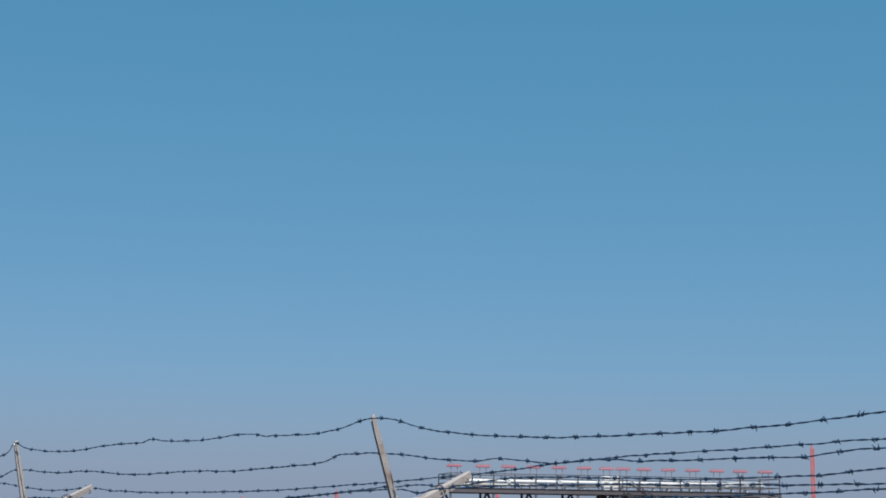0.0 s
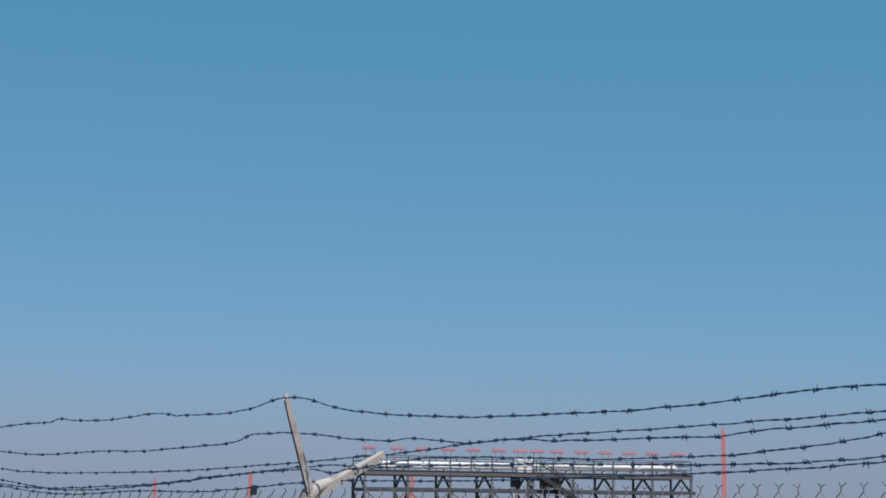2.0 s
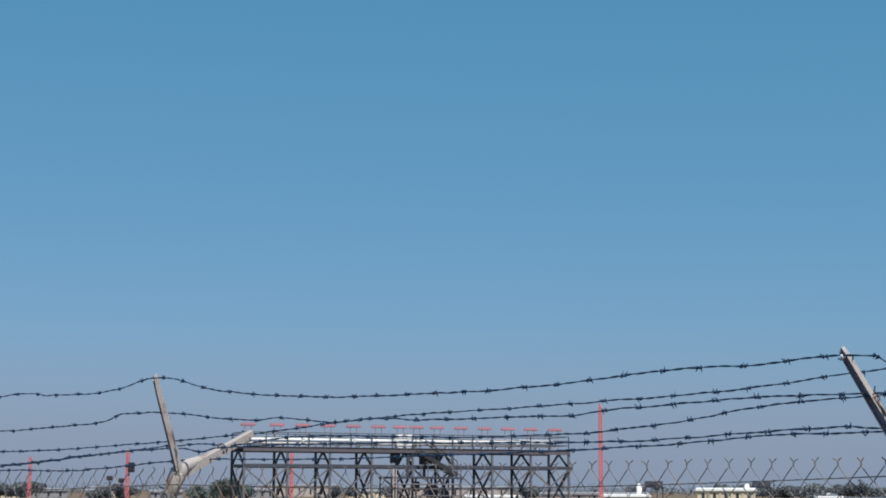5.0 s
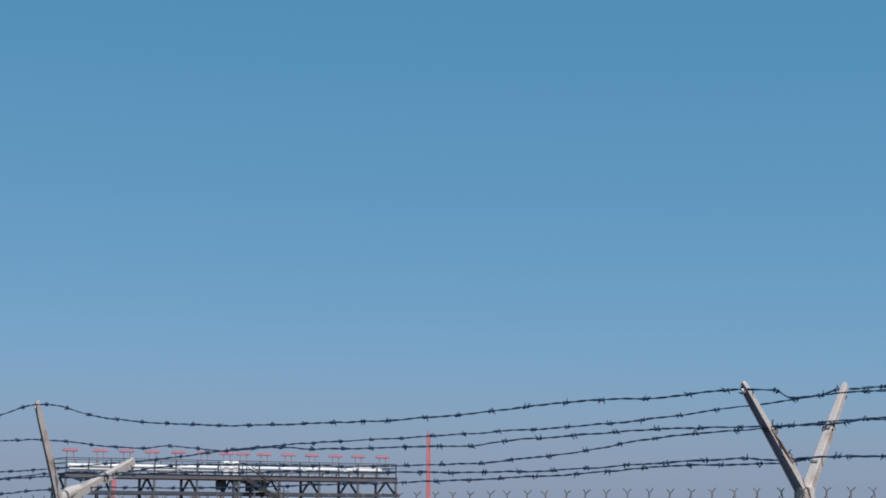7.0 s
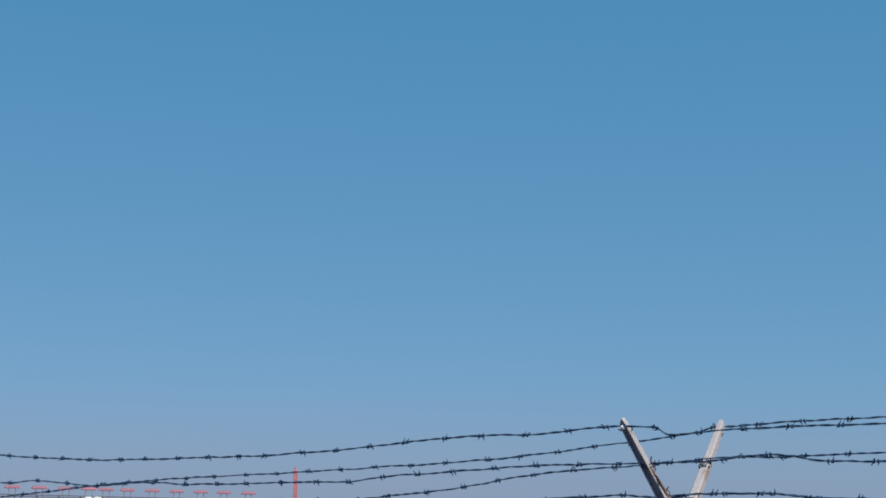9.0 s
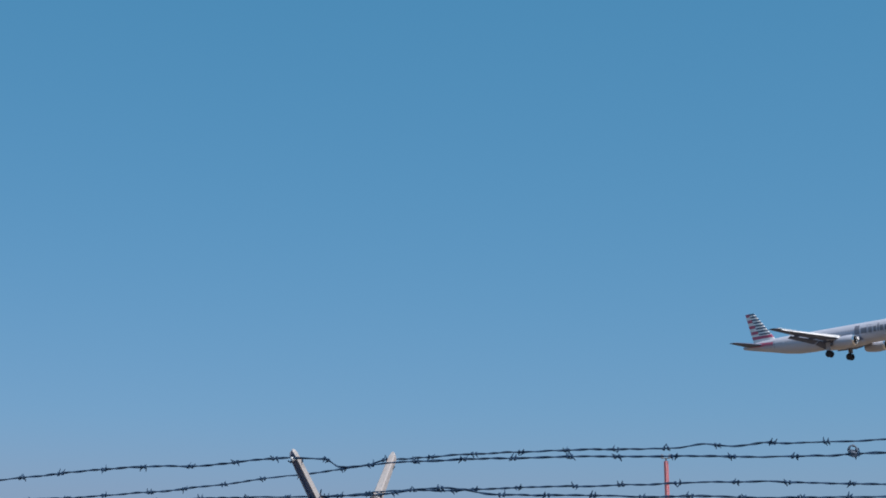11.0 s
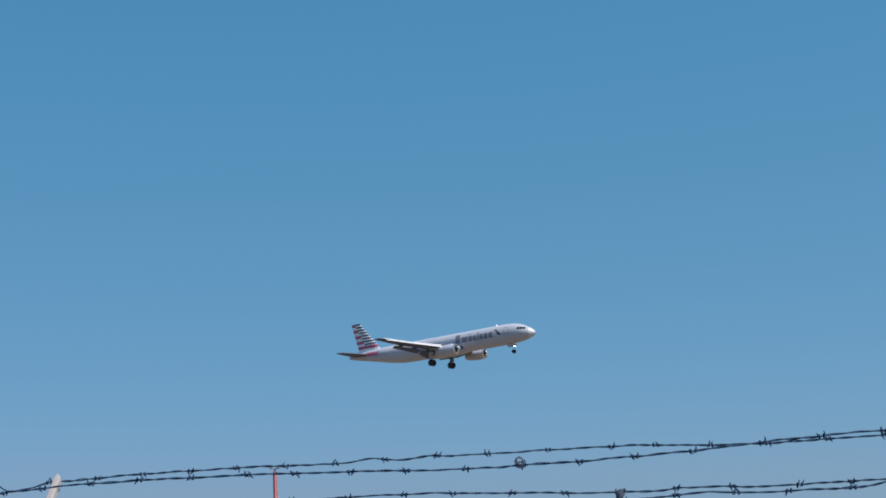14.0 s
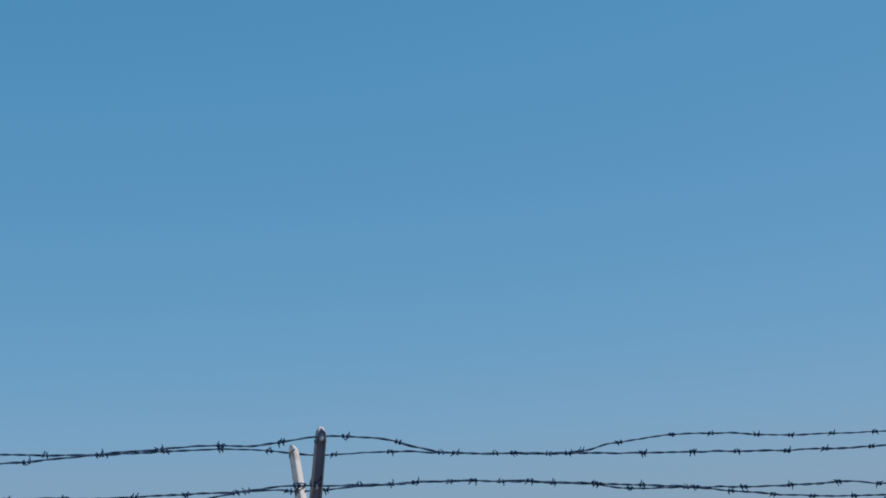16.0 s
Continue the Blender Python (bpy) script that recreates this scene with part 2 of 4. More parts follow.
def part(name, geo, mats, parent, label="", smooth=False, m=None):
    """One mesh object under a thing or a part."""
    ob = new(name, geo if isinstance(geo, bpy.types.Mesh) else mesh_of(name, geo, mats, smooth))
    ob.parent = parent
    if m is not None:
        ob.matrix_basis = m
    return tagged(ob, label)


def thing(name, m, label, category, group="", kind=""):
    ob = new(name)
    ob.empty_display_size = 0.2
    ob.matrix_basis = m
    return tagged(ob, label, category, group, kind)


def single(name, geo, mats, m, label, category, group="", kind="", smooth=False):
    ob = new(name, mesh_of(name, geo, mats, smooth))
    ob.matrix_basis = m
    return tagged(ob, label, category, group, kind)


def spline(points, step):
    """Points every step along x on a smooth monotone curve through (x, z) pairs."""
    xs, zs = np.array(points).T
    dx = np.diff(xs)
    s = np.diff(zs) / dx
    t = np.r_[s[0], [0 if a * b <= 0 else 2 * a * b / (a + b) for a, b in zip(s[:-1], s[1:])], s[-1]]
    x = np.arange(xs[0], xs[-1], step)
    i = np.clip(np.searchsorted(xs, x, side="right") - 1, 0, len(dx) - 1)
    u = (x - xs[i]) / dx[i]
    z = (2 * u**3 - 3 * u**2 + 1) * zs[i] + (u**3 - 2 * u**2 + u) * dx[i] * t[i] + (3 * u**2 - 2 * u**3) * zs[i + 1] + (u**3 - u**2) * dx[i] * t[i + 1]
    return x, z


# ------------------------------------------------------------------ ground
def ground():
    geo = Geo()
    radii = [0, 30, 80, 160, 320, 700, 1500, 3000, 4600]
    rings = [[(r * math.cos(a), r * math.sin(a), -0.02) for a in (2 * math.pi * k / 64 for k in range(64))] for r in radii[1:]]
    geo.loft(rings, caps=False)
    geo.add([(0, 0, -0.02)] + rings[0], [(0, 1 + k, 1 + (k + 1) % 64) for k in range(64)])
    single("ground", geo, FIELD, pose(0, 0, 0), "dry brown airfield grass reaching the horizon", "ground", kind="structure")


ground()


def road():
    """Unseen dark asphalt around the camera, added to cut ground bounce on the fence."""
    geo = Geo()
    xs = np.linspace(-60, 60, 41)
    for x0, x1 in zip(xs[:-1], xs[1:]):
        geo.box(x0, x1, -42.0, -1.1, -0.10, 0.0)
    single("road", geo, ASPHALT, pose(0, 0, 0), "unseen dark asphalt sheet added to lessen the ground bounce", "road", kind="structure")


road()

# ------------------------------------------------------------------ boundary fence
# posts: near arm tip, far arm tip, post head; lean of the head along the fence
POSTS = [
    ((-9.68, -0.84, 2.05), (-9.60, -0.44, 1.90), (-9.66, -0.62, 1.74), 0.0),
    ((-7.26, -0.52, 2.06), (-7.14, -0.186, 1.86), (-7.27, -0.43, 1.735), 0.02),
    ((-4.826, -0.341, 2.066), (-4.773, 0.055, 1.878), (-4.87, -0.196, 1.75), 0.10),
    ((-2.307, -0.197, 2.018), (-2.225, 0.237, 2.04), (-2.245, 0.005, 1.772), 0.0),
    ((-0.001, -0.199, 2.023), (0.018, 0.236, 2.019), (0.005, 0.02, 1.772), 0.0),
    ((2.32, -0.20, 2.02), (2.36, 0.232, 2.02), (2.34, 0.01, 1.772), 0.0),
]
# height of each strand along the fence
STRANDS = {
    "N1": [(-9.68, 2.04), (-9.2, 2.0), (-8.4, 1.965), (-7.6, 1.98), (-7.38, 1.993), (-7.31, 2.011), (-7.26, 2.053), (-7.17, 2.027), (-6.94, 2.004), (-6.75, 2.001), (-6.40, 2.018), (-6.23, 2.018), (-6.17, 2.029), (-6.03, 2.018), (-5.84, 2.014), (-5.52, 2.028), (-5.40, 2.016), (-5.18, 2.014), (-5.03, 2.022), (-4.83, 2.055), (-4.76, 2.053), (-4.55, 2.009), (-4.44, 1.994), (-4.23, 1.976), (-3.89, 1.960), (-3.49, 1.958), (-3.15, 1.966), (-2.71, 1.991), (-2.58, 1.990), (-2.32, 2.002), (-2.22, 1.996), (-2.18, 1.977), (-1.98, 1.984), (-1.69, 1.983), (-1.03, 1.967), (-0.82, 1.970), (-0.62, 1.978), (-0.24, 1.996), (-0.16, 1.993), (-0.01, 2.007), (0.10, 2.002), (0.28, 1.961), (0.32, 1.957), (1.26, 1.933), (1.39, 1.935), (2.32, 2.01)],
    "N2": [(-9.68, 1.93), (-8.6, 1.87), (-7.8, 1.88), (-7.49, 1.903), (-7.35, 1.934), (-6.96, 1.914), (-6.82, 1.919), (-6.36, 1.897), (-5.95, 1.903), (-5.76, 1.899), (-5.19, 1.920), (-5.08, 1.945), (-4.95, 1.946), (-4.53, 1.912), (-4.40, 1.907), (-4.32, 1.912), (-4.07, 1.892), (-3.83, 1.897), (-3.74, 1.889), (-3.16, 1.887), (-3.05, 1.897), (-2.73, 1.911), (-2.47, 1.918), (-2.15, 1.916), (-2.02, 1.926), (-1.94, 1.925), (-1.84, 1.910), (-1.69, 1.904), (-1.04, 1.884), (-0.85, 1.881), (-0.61, 1.892), (-0.51, 1.884), (-0.37, 1.883), (-0.28, 1.885), (-0.06, 1.906), (0.18, 1.899), (0.25, 1.902), (1.17, 1.852), (1.34, 1.854), (1.43, 1.847), (2.32, 1.91)],
    "N3": [(-9.68, 1.82), (-8.4, 1.77), (-7.25, 1.81), (-6.4, 1.765), (-5.74, 1.777), (-5.38, 1.803), (-4.85, 1.823), (-4.75, 1.810), (-4.68, 1.823), (-4.26, 1.828), (-3.04, 1.817), (-2.39, 1.840), (-2.31, 1.836), (-2.17, 1.842), (-2.00, 1.839), (-1.87, 1.829), (-1.1, 1.80), (0.0, 1.836), (1.1, 1.80), (2.33, 1.835)],
    "F1": [(-9.60, 1.89), (-8.8, 1.87), (-7.96, 1.890), (-7.75, 1.869), (-7.45, 1.850), (-7.14, 1.857), (-6.98, 1.843), (-6.68, 1.835), (-6.09, 1.832), (-4.77, 1.879), (-4.26, 1.915), (-2.96, 1.955), (-2.80, 1.966), (-2.60, 1.984), (-2.30, 2.014), (-2.24, 2.029), (-1.76, 2.035), (-1.49, 2.030), (-1.42, 2.037), (-1.34, 2.032), (-1.26, 2.038), (-1.21, 2.033), (-0.84, 2.033), (-0.45, 2.017), (-0.16, 2.020), (0.12, 1.994), (0.26, 1.996), (0.45, 1.985), (0.73, 1.976), (0.79, 1.980), (0.85, 1.993), (1.03, 2.011), (1.12, 2.013), (1.38, 1.998), (1.66, 1.999), (2.36, 2.02)],
    "F2": [(-9.62, 1.84), (-8.4, 1.80), (-7.17, 1.81), (-6.5, 1.76), (-5.95, 1.778), (-5.35, 1.822), (-4.93, 1.842), (-4.81, 1.836), (-4.43, 1.861), (-3.68, 1.845), (-3.39, 1.846), (-3.07, 1.865), (-2.61, 1.918), (-2.40, 1.926), (-2.15, 1.941), (-2.05, 1.937), (-1.85, 1.939), (-1.35, 1.940), (-0.71, 1.913), (-0.66, 1.918), (-0.43, 1.911), (-0.05, 1.912), (0.02, 1.905), (0.31, 1.915), (0.76, 1.889), (0.86, 1.873), (0.95, 1.872), (1.31, 1.836), (1.58, 1.824), (2.35, 1.91)],
    "F3": [(-9.63, 1.80), (-8.4, 1.75), (-7.2, 1.79), (-6.4, 1.742), (-5.86, 1.755), (-5.65, 1.750), (-4.80, 1.788), (-4.36, 1.782), (-3.54, 1.793), (-2.95, 1.810), (-2.62, 1.829), (-2.35, 1.831), (-2.22, 1.846), (-2.04, 1.843), (-1.91, 1.833), (-1.1, 1.805), (0.01, 1.838), (1.1, 1.80), (2.34, 1.835)],
}
# where the barbs sit on the near stretch; they go on at a hand's width beyond
BARBS = {
    "N1": [-4.774, -4.674, -4.574, -4.439, -4.335, -4.228, -4.117, -4.008, -3.887, -3.800, -3.683, -3.571, -3.466, -3.375, -3.246, -3.141, -3.029, -2.921, -2.806, -2.693, -2.572, -2.449, -2.345, -2.217, -2.104, -1.985, -1.876, -1.752, -1.622, -1.512, -1.387, -1.261, -1.129, -0.878, -0.757, -0.629, -0.481, -0.358, -0.223, -0.093, 0.051, 0.170, 0.301, 0.441, 0.574, 0.758, 0.884],
    "F1": [-3.882, -3.761, -3.642, -3.529, -3.412, -3.291, -3.175, -3.060, -2.923, -2.821, -2.707, -2.591, -2.484, -2.363, -2.252, -2.124, -2.004, -1.877, -1.758, -1.629, -1.506, -1.378, -1.248, -1.122, -0.973, -0.818, -0.707, -0.574, -0.435, -0.292, -0.159, -0.040, 0.118, 0.264, 0.399, 0.542, 0.683, 0.880, 1.030],
    "N2": [-3.609, -3.508, -3.387, -3.266, -3.156, -3.047, -2.944, -2.833, -2.705, -2.585, -2.471, -2.361, -1.813, -1.705, -1.598, -1.483, -1.379, -1.261, -1.138, -1.033, -0.901, -0.788, -0.179, 0.100, 0.230, 0.373, 0.508, 0.670, 0.793],
    "F2": [-3.807, -3.685, -3.562, -3.431, -3.296, -3.192, -3.068, -2.948, -2.841, -2.731, -2.610, -2.492, -2.139, -2.023, -1.971, -1.853, -1.714, -1.595, -1.457, -1.320, -1.203, -1.057, -0.930, -0.535, -0.381, -0.260, -0.116, 0.079, 0.241, 0.389, 0.520, 0.659, 0.864, 1.021],
    "N3": [-3.277, -3.165, -3.047, -2.941, -2.837, -2.721, -2.605, -2.490, -2.382],
    "F3": [-3.287, -3.180, -3.063, -2.933, -2.836, -2.724, -2.591, -2.499, -2.397],
}
SHARE = {"1": 1.0, "2": 0.58, "3": 0.24}


def fence_line(side, share):
    """The plan line of a strand: from post to post at a share of the arm."""
    out = []
    for near, far, head, _ in POSTS:
        mid = (Vector(near) + Vector(far)) / 2
        out.append(mid.lerp(Vector(near if side == "N" else far), share))
    return np.array([(p.x, p.y) for p in out])


MID = np.array([(h[0], h[1]) for _, _, h, _ in POSTS])


def barb_geo(rng, reach=1.0):
    """Two short wires wound round the strand side by side, each leaving two cut points, along x."""
    geo = Geo()
    apart = rng.uniform(0.0030, 0.0055) * reach
    for at in (-apart, apart):
        a0 = rng.uniform(0, 6.28)
        coil = [(at + 0.0042 * (k / 14 - 0.5), 0.0040 * math.cos(a0 + k * 0.75), 0.0040 * math.sin(a0 + k * 0.75)) for k in range(15)]
        geo.tube(coil, 0.0015, 4)
        for end in (coil[0], coil[-1]):
            out = Vector((0, end[1], end[2])).normalized()
            out.rotate(Euler((rng.uniform(-0.5, 0.5), 0, 0)))
            n, lean = rng.uniform(0.0045, 0.0088) * reach, rng.uniform(-0.005, 0.005)
            p = Vector(end)
            geo.tube([p, p + out * n * 0.5 + Vector((lean * 0.4, 0, 0)), p + out * n + Vector((lean, 0, 0))], [0.0015, 0.0014, 0.0009], 4)
    return geo


def arm_geo(a, b, width, depth, twist=0.0, slim=1.0):
    """A pressed steel barb arm from the post head a to the tip b: a channel, open along its underside."""
    a, b = Vector(a), Vector(b)
    d = (b - a).normalized()
    s = Vector((1, 0, 0))
    s = (s - d * s.dot(d)).normalized()
    s = Matrix.Rotation(radians(twist), 3, d) @ s
    u = s.cross(d)
    if u.z > 0:
        u = -u
    length = (b - a).length
    geo = Geo()
    w, h, t, c, lip = width / 2, depth / 2, 0.0026, 0.003, 0.009
    prof = [(-w, h), (-w, -h + c), (-w + c, -h), (w - c, -h), (w, -h + c), (w, h), (w - t, h), (w - t, h - lip), (-w + t, h - lip), (-w + t, h)]
    rings = []
    for at, f, g in ((0, 1.12, 1.10), (0.25, 1.05, 1.0), (0.8, 0.95, 0.86), (0.93, 0.92, 0.78), (0.965, 0.84, 0.72), (0.99, 0.55, 0.6), (0.998, 0.25, 0.4)):
        f *= 1 + (slim - 1) * at
        rings.append([a + d * (at * length) + s * (i * f) + u * ((j + h) * g - h) for i, j in prof])
    geo.loft(rings)
    # inside of the channel: its shade is put into a darker blue-grey
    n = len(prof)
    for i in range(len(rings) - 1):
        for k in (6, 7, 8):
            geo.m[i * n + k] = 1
    # notch plates that hold the strands
    for at in (0.55, 0.24):
        q = a + d * (at * length) - u * (h + 0.002)
        geo.beam(q - s * w * 0.7, q + s * w * 0.7, 0.006, 0.005)
    return geo


def build_fence():
    rng = random.Random(4)
    fence = thing("chain_link_fence", pose(0, 0, 0), "weathered chain-link airfield fence topped with six barbed wire strands", "fence")
    # posts with their V arms
    for near, far, head, lean in POSTS:
        hx, hy, hz = head
        geo = Geo()
        foot = (hx - lean * 2.2, hy, -0.3)
        geo.tube([foot, (hx - lean * 1.6, hy, 1.30), (hx - lean * 0.9, hy, 1.55), (hx - lean * 0.35, hy, hz - 0.075), (hx, hy, hz - 0.02), (hx, hy, hz + 0.004)],
                 [0.024, 0.024, 0.024, 0.024, 0.0245, 0.017], 14)
        geo.tube([(hx - lean * 0.25, hy, hz - 0.045), (hx, hy, hz - 0.004)], [0.0262, 0.026], 14)
        post = part("fence_post", geo, POST, fence, "cream pipe post streaked with rust", smooth=True)
        if hx == -4.87:
            # the pipe is bent over into its far arm
            bent, way = Geo(), (Vector(far) - Vector(head)).normalized()
            h = Vector(head)
            bent.tube([h + Vector((-0.075, 0, -0.17)), h + Vector((-0.045, 0, -0.09)), h + Vector((-0.022, 0.004, -0.042)), h + Vector((-0.002, 0.012, -0.012)), h + way * 0.045, h + way * 0.09],
                      [0.0262, 0.0268, 0.027, 0.026, 0.022, 0.012], 14)
            part("elbow", bent, ARM, post, "pale bent pipe elbow", smooth=True)
        for tip, share in ((near, 0), (far, 1)):
            foot_off = 0.012 if hx == -4.87 and not share else 0.0
            arm = part("barb_arm", arm_geo((hx + foot_off, hy + foot_off + (0.012 if share else -0.012), hz - 0.012), tip, *((0.021, 0.021) if share and hx > -1 else (0.0245, 0.022) if hx > -4 else (0.034, 0.032) if share else (0.012, 0.027)), -45 if share and hx > -1 else 0, 1.0 if hx > -1 else 0.78), [ARM, ARM_SHADE], post,
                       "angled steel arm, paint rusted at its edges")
            d = Vector(tip) - Vector(head)
            if not share and hx == -2.245:
                # rusted flange peeling off the sunny side of the arm
                strip = Geo()
                for k in range(7):
                    at0, at1 = 0.20 + 0.055 * k, 0.20 + 0.055 * (k + 1)
                    w0, w1 = 0.006 * math.sin(math.pi * (k + 0.15) / 7.3), 0.006 * math.sin(math.pi * (k + 1.15) / 7.3)
                    p0, p1 = Vector(head) + d * at0 + Vector((0.0105 + w0 * 0.5, -0.006, -0.008)), Vector(head) + d * at1 + Vector((0.0105 + w1 * 0.5, -0.006, -0.008))
                    strip.beam(p0, p1, 0.002 + w0, 0.003)
                part("rusted_flange", strip, RUST_FLAKE, arm, "rust-brown flange peeling from the arm")
            if not share:
                # white bead painted for the bright glint in the slot under the tip
                q = d.normalized()
                out = Vector((0, -q.z, q.y))
                for at in (0.955, 0.55) if hx > -1 else (0.955,):
                    c = Vector(head) + d * at + out * (0.0085 if hx > -4 else 0.004)
                    clip = Geo()
                    clip.tube([c - q * 0.004, c + out * 0.003, c + out * 0.004 + q * 0.004], [0.0055, 0.0052, 0.0022], 8)
                    part("slot_glint", clip, DUCT, arm, "white bead painted for the glint on the arm", smooth=True)
            for at, turns, mat in ((0.90, 4.0, WIRE), (0.57, 7.0, WIRE), (0.53, 6.5, RUST_WIRE), (0.20, 19.0, RUST_WIRE)):
                if mat is RUST_WIRE and rng.random() < 0.12 or hx < -4 and not share:
                    continue
                tie = Geo()
                p = Vector(head) + d * (at + rng.uniform(-0.015, 0.015))
                q = d.normalized()
                grow = rng.uniform(0.0125, 0.0140) * (1.0 if hx > -4 else 1.5)
                tilt = rng.uniform(-0.5, 0.5)
                pts = [p + Vector((grow * math.cos(k), 0, 0)) + Vector((0, q.z, -q.y)) * (grow * math.sin(k)) + q * (0.0022 * k + tilt * grow * math.cos(k) + 0.002 * math.sin(2.3 * k))
                       for k in np.linspace(0, turns, 26)]
                # loose cut end
                pts += [pts[-1] + Vector((rng.uniform(-0.012, 0.012), -0.006, rng.uniform(0.002, 0.010)))]
                tie.tube(pts, 0.0016, 4)
                part("wire_tie", tie, mat, arm)
        for z in (hz - 0.06, 1.42, 1.0, 0.5):
            clip = Geo()
            clip.tube([(hx + 0.029 * math.cos(k) - lean * 0.6, hy + 0.029 * math.sin(k), z + 0.004 * math.sin(2 * k)) for k in np.linspace(0, 6.4, 17)], 0.0018, 4)
            part("mesh_tie", clip, WIRE, post)
    # barbed strands
    barbs = [mesh_of("barb", barb_geo(rng), WIRE) for _ in range(6)]
    for key, points in STRANDS.items():
        line = fence_line(key[0], SHARE[key[1]])
        x, z = spline(points, 0.006)
        seed = rng.uniform(0, 50)
        wob = np.array([noise.noise((q * 5.2, seed, 0)) * 0.0018 + noise.noise((q * 12.0, seed, 4)) * 0.0024 + noise.noise((q * 28.0, seed, 5)) * 0.0012 for q in x])
        z = z + wob
        y = np.interp(x, line[:, 0], line[:, 1]) + np.array([noise.noise((q * 4.0, seed, 9)) * 0.004 for q in x])
        geo = Geo()
        turn = x / 0.085 * 2 * math.pi + seed + np.array([2.6 * noise.noise((q * 7.0, seed, 2)) for q in x])
        gap = np.array([0.0012 + 0.0010 * noise.noise((q * 9.0, seed, 6)) for q in x])
        for shift in (0, math.pi):
            geo.tube(np.c_[x, y + gap * np.cos(turn + shift), z + gap * np.sin(turn + shift)], 0.0016, 5)
        rest = []
        spots = [BARBS[key][0]]
        while spots[0] > x[0] + 0.13:
            spots.insert(0, spots[0] - rng.uniform(0.105, 0.128))
        for at in BARBS[key][1:] + [x[-1]]:
            gap_n = max(1, round((at - spots[-1]) / 0.122)) if at - spots[-1] > 0.19 else 1
            start = spots[-1]
            spots += [start + (at - start) * k / gap_n + rng.uniform(-0.012, 0.012) for k in range(1, gap_n)] + [at]
        for at in spots[:-1]:
            i = int(round((at - x[0]) / 0.006))
            if 0 <= i and i + 2 < len(x):
                d = Vector((x[i + 2] - x[i], y[i + 2] - y[i], z[i + 2] - z[i])).normalized()
                turned = d.to_track_quat("X", "Z").to_matrix().to_4x4() @ Matrix.Rotation(rng.uniform(0, 6.28), 4, "X")
                rest.append(Matrix.Translation((x[i], y[i], z[i])) @ turned)
        own = [m for m in rest if -3.6 < m.translation.x < 1.8]
        for m in rest:
            if not -3.6 < m.translation.x < 1.8:
                src = barb_geo(rng, 0.8)
                geo.add([m @ Vector(v) for v in src.v], src.f)
        strand = part("barbed_wire", geo, WIRE, fence, "dark twisted barbed wire strand")
        for m in own:
            part("barb", rng.choice(barbs), None, strand, m=m)
    # woven mesh, each wire a zigzag hooked into the next, cut ends twisted at the top
    geo = Geo()
    half_w, half_h, top = 0.0305, 0.036, 1.742
    seg = np.hypot(*np.diff(MID, axis=0).T)
    run = np.r_[0, np.cumsum(seg)]
    tops = np.interp(np.arange(0, run[-1], half_w), run, [1.74, 1.745, 1.754, 1.768, 1.772, 1.772])

    def along(s, off):
        i = int(np.clip(np.searchsorted(run, s) - 1, 0, len(seg) - 1))
        d = (MID[i + 1] - MID[i]) / seg[i]
        p = MID[i] + d * (s - run[i])
        return p[0] + d[1] * off, p[1] - d[0] * off

    rows = 48
    for k in range(int(run[-1] / half_w) - 1):
        pts = []
        skew = rng.uniform(-0.003, 0.003)
        hz = tops[k] - 0.022
        for r in range(rows + 1):
            right = (r + k) % 2
            px, py = along(k * half_w + half_w * right + skew * (r < 2) + 0.012, 0.036 + (0.0022 if right else -0.0022))
            pts.append((px, py, hz - r * half_h + rng.uniform(-0.0012, 0.0012)))
        first = k % 2 == 0
        px, py, pz = pts[0]
        if first:
            bend = rng.uniform(-0.006, 0.006)
            if k * half_w < run[2] + 0.3:
                # old stretch: the cut ends are curled over along the fence
                reach = rng.uniform(0.014, 0.032)
                geo.tube([(px, py, pz), (px + reach * 0.4, py, pz + 0.009), (px + reach * 0.9, py - 0.003, pz + 0.019), (px + reach * rng.uniform(0.3, 1.4), py - 0.006, pz + rng.uniform(0.024, 0.030))], [0.0023, 0.002, 0.0018, 0.0013], 4)
            else:
                geo.tube([(px, py, pz), (px + bend * 0.3, py, pz + 0.012)], 0.0023, 4)
                for side in (-1, 1):
                    geo.tube([(px + bend * 0.3, py, pz + 0.011), (px + bend * 0.6 + side * 0.003, py + side * 0.002, pz + 0.016),
                              (px + bend + side * rng.uniform(0.006, 0.010), py + side * 0.005, pz + rng.uniform(0.019, 0.024))], 0.0014, 4)
        geo.tube(pts[0 if first else 1:] if not first else pts, 0.0015, 4)
        if not first:
            a, b = pts[0], pts[1]
            geo.tube([a, b], 0.0015, 4)
    tagged(part("chain_link_mesh", geo, MESH_WIRE, fence, "grey galvanised chain-link mesh with twisted top ends"), kind="stuff")
    geo = Geo()
    pts = []
    for s in np.arange(0.02, run[-1] - 0.02, 0.05):
        px, py = along(s, 0.031)
        u = np.interp(s, run, np.arange(6)) % 1
        pts.append((px, py, np.interp(s, run, [1.68, 1.69, 1.70, 1.722, 1.72, 1.72]) - 0.022 * math.sin(math.pi * u)))
    geo.tube(pts, 0.0016, 5)
    part("tension_wire", geo, MESH_WIRE, fence)


build_fence()


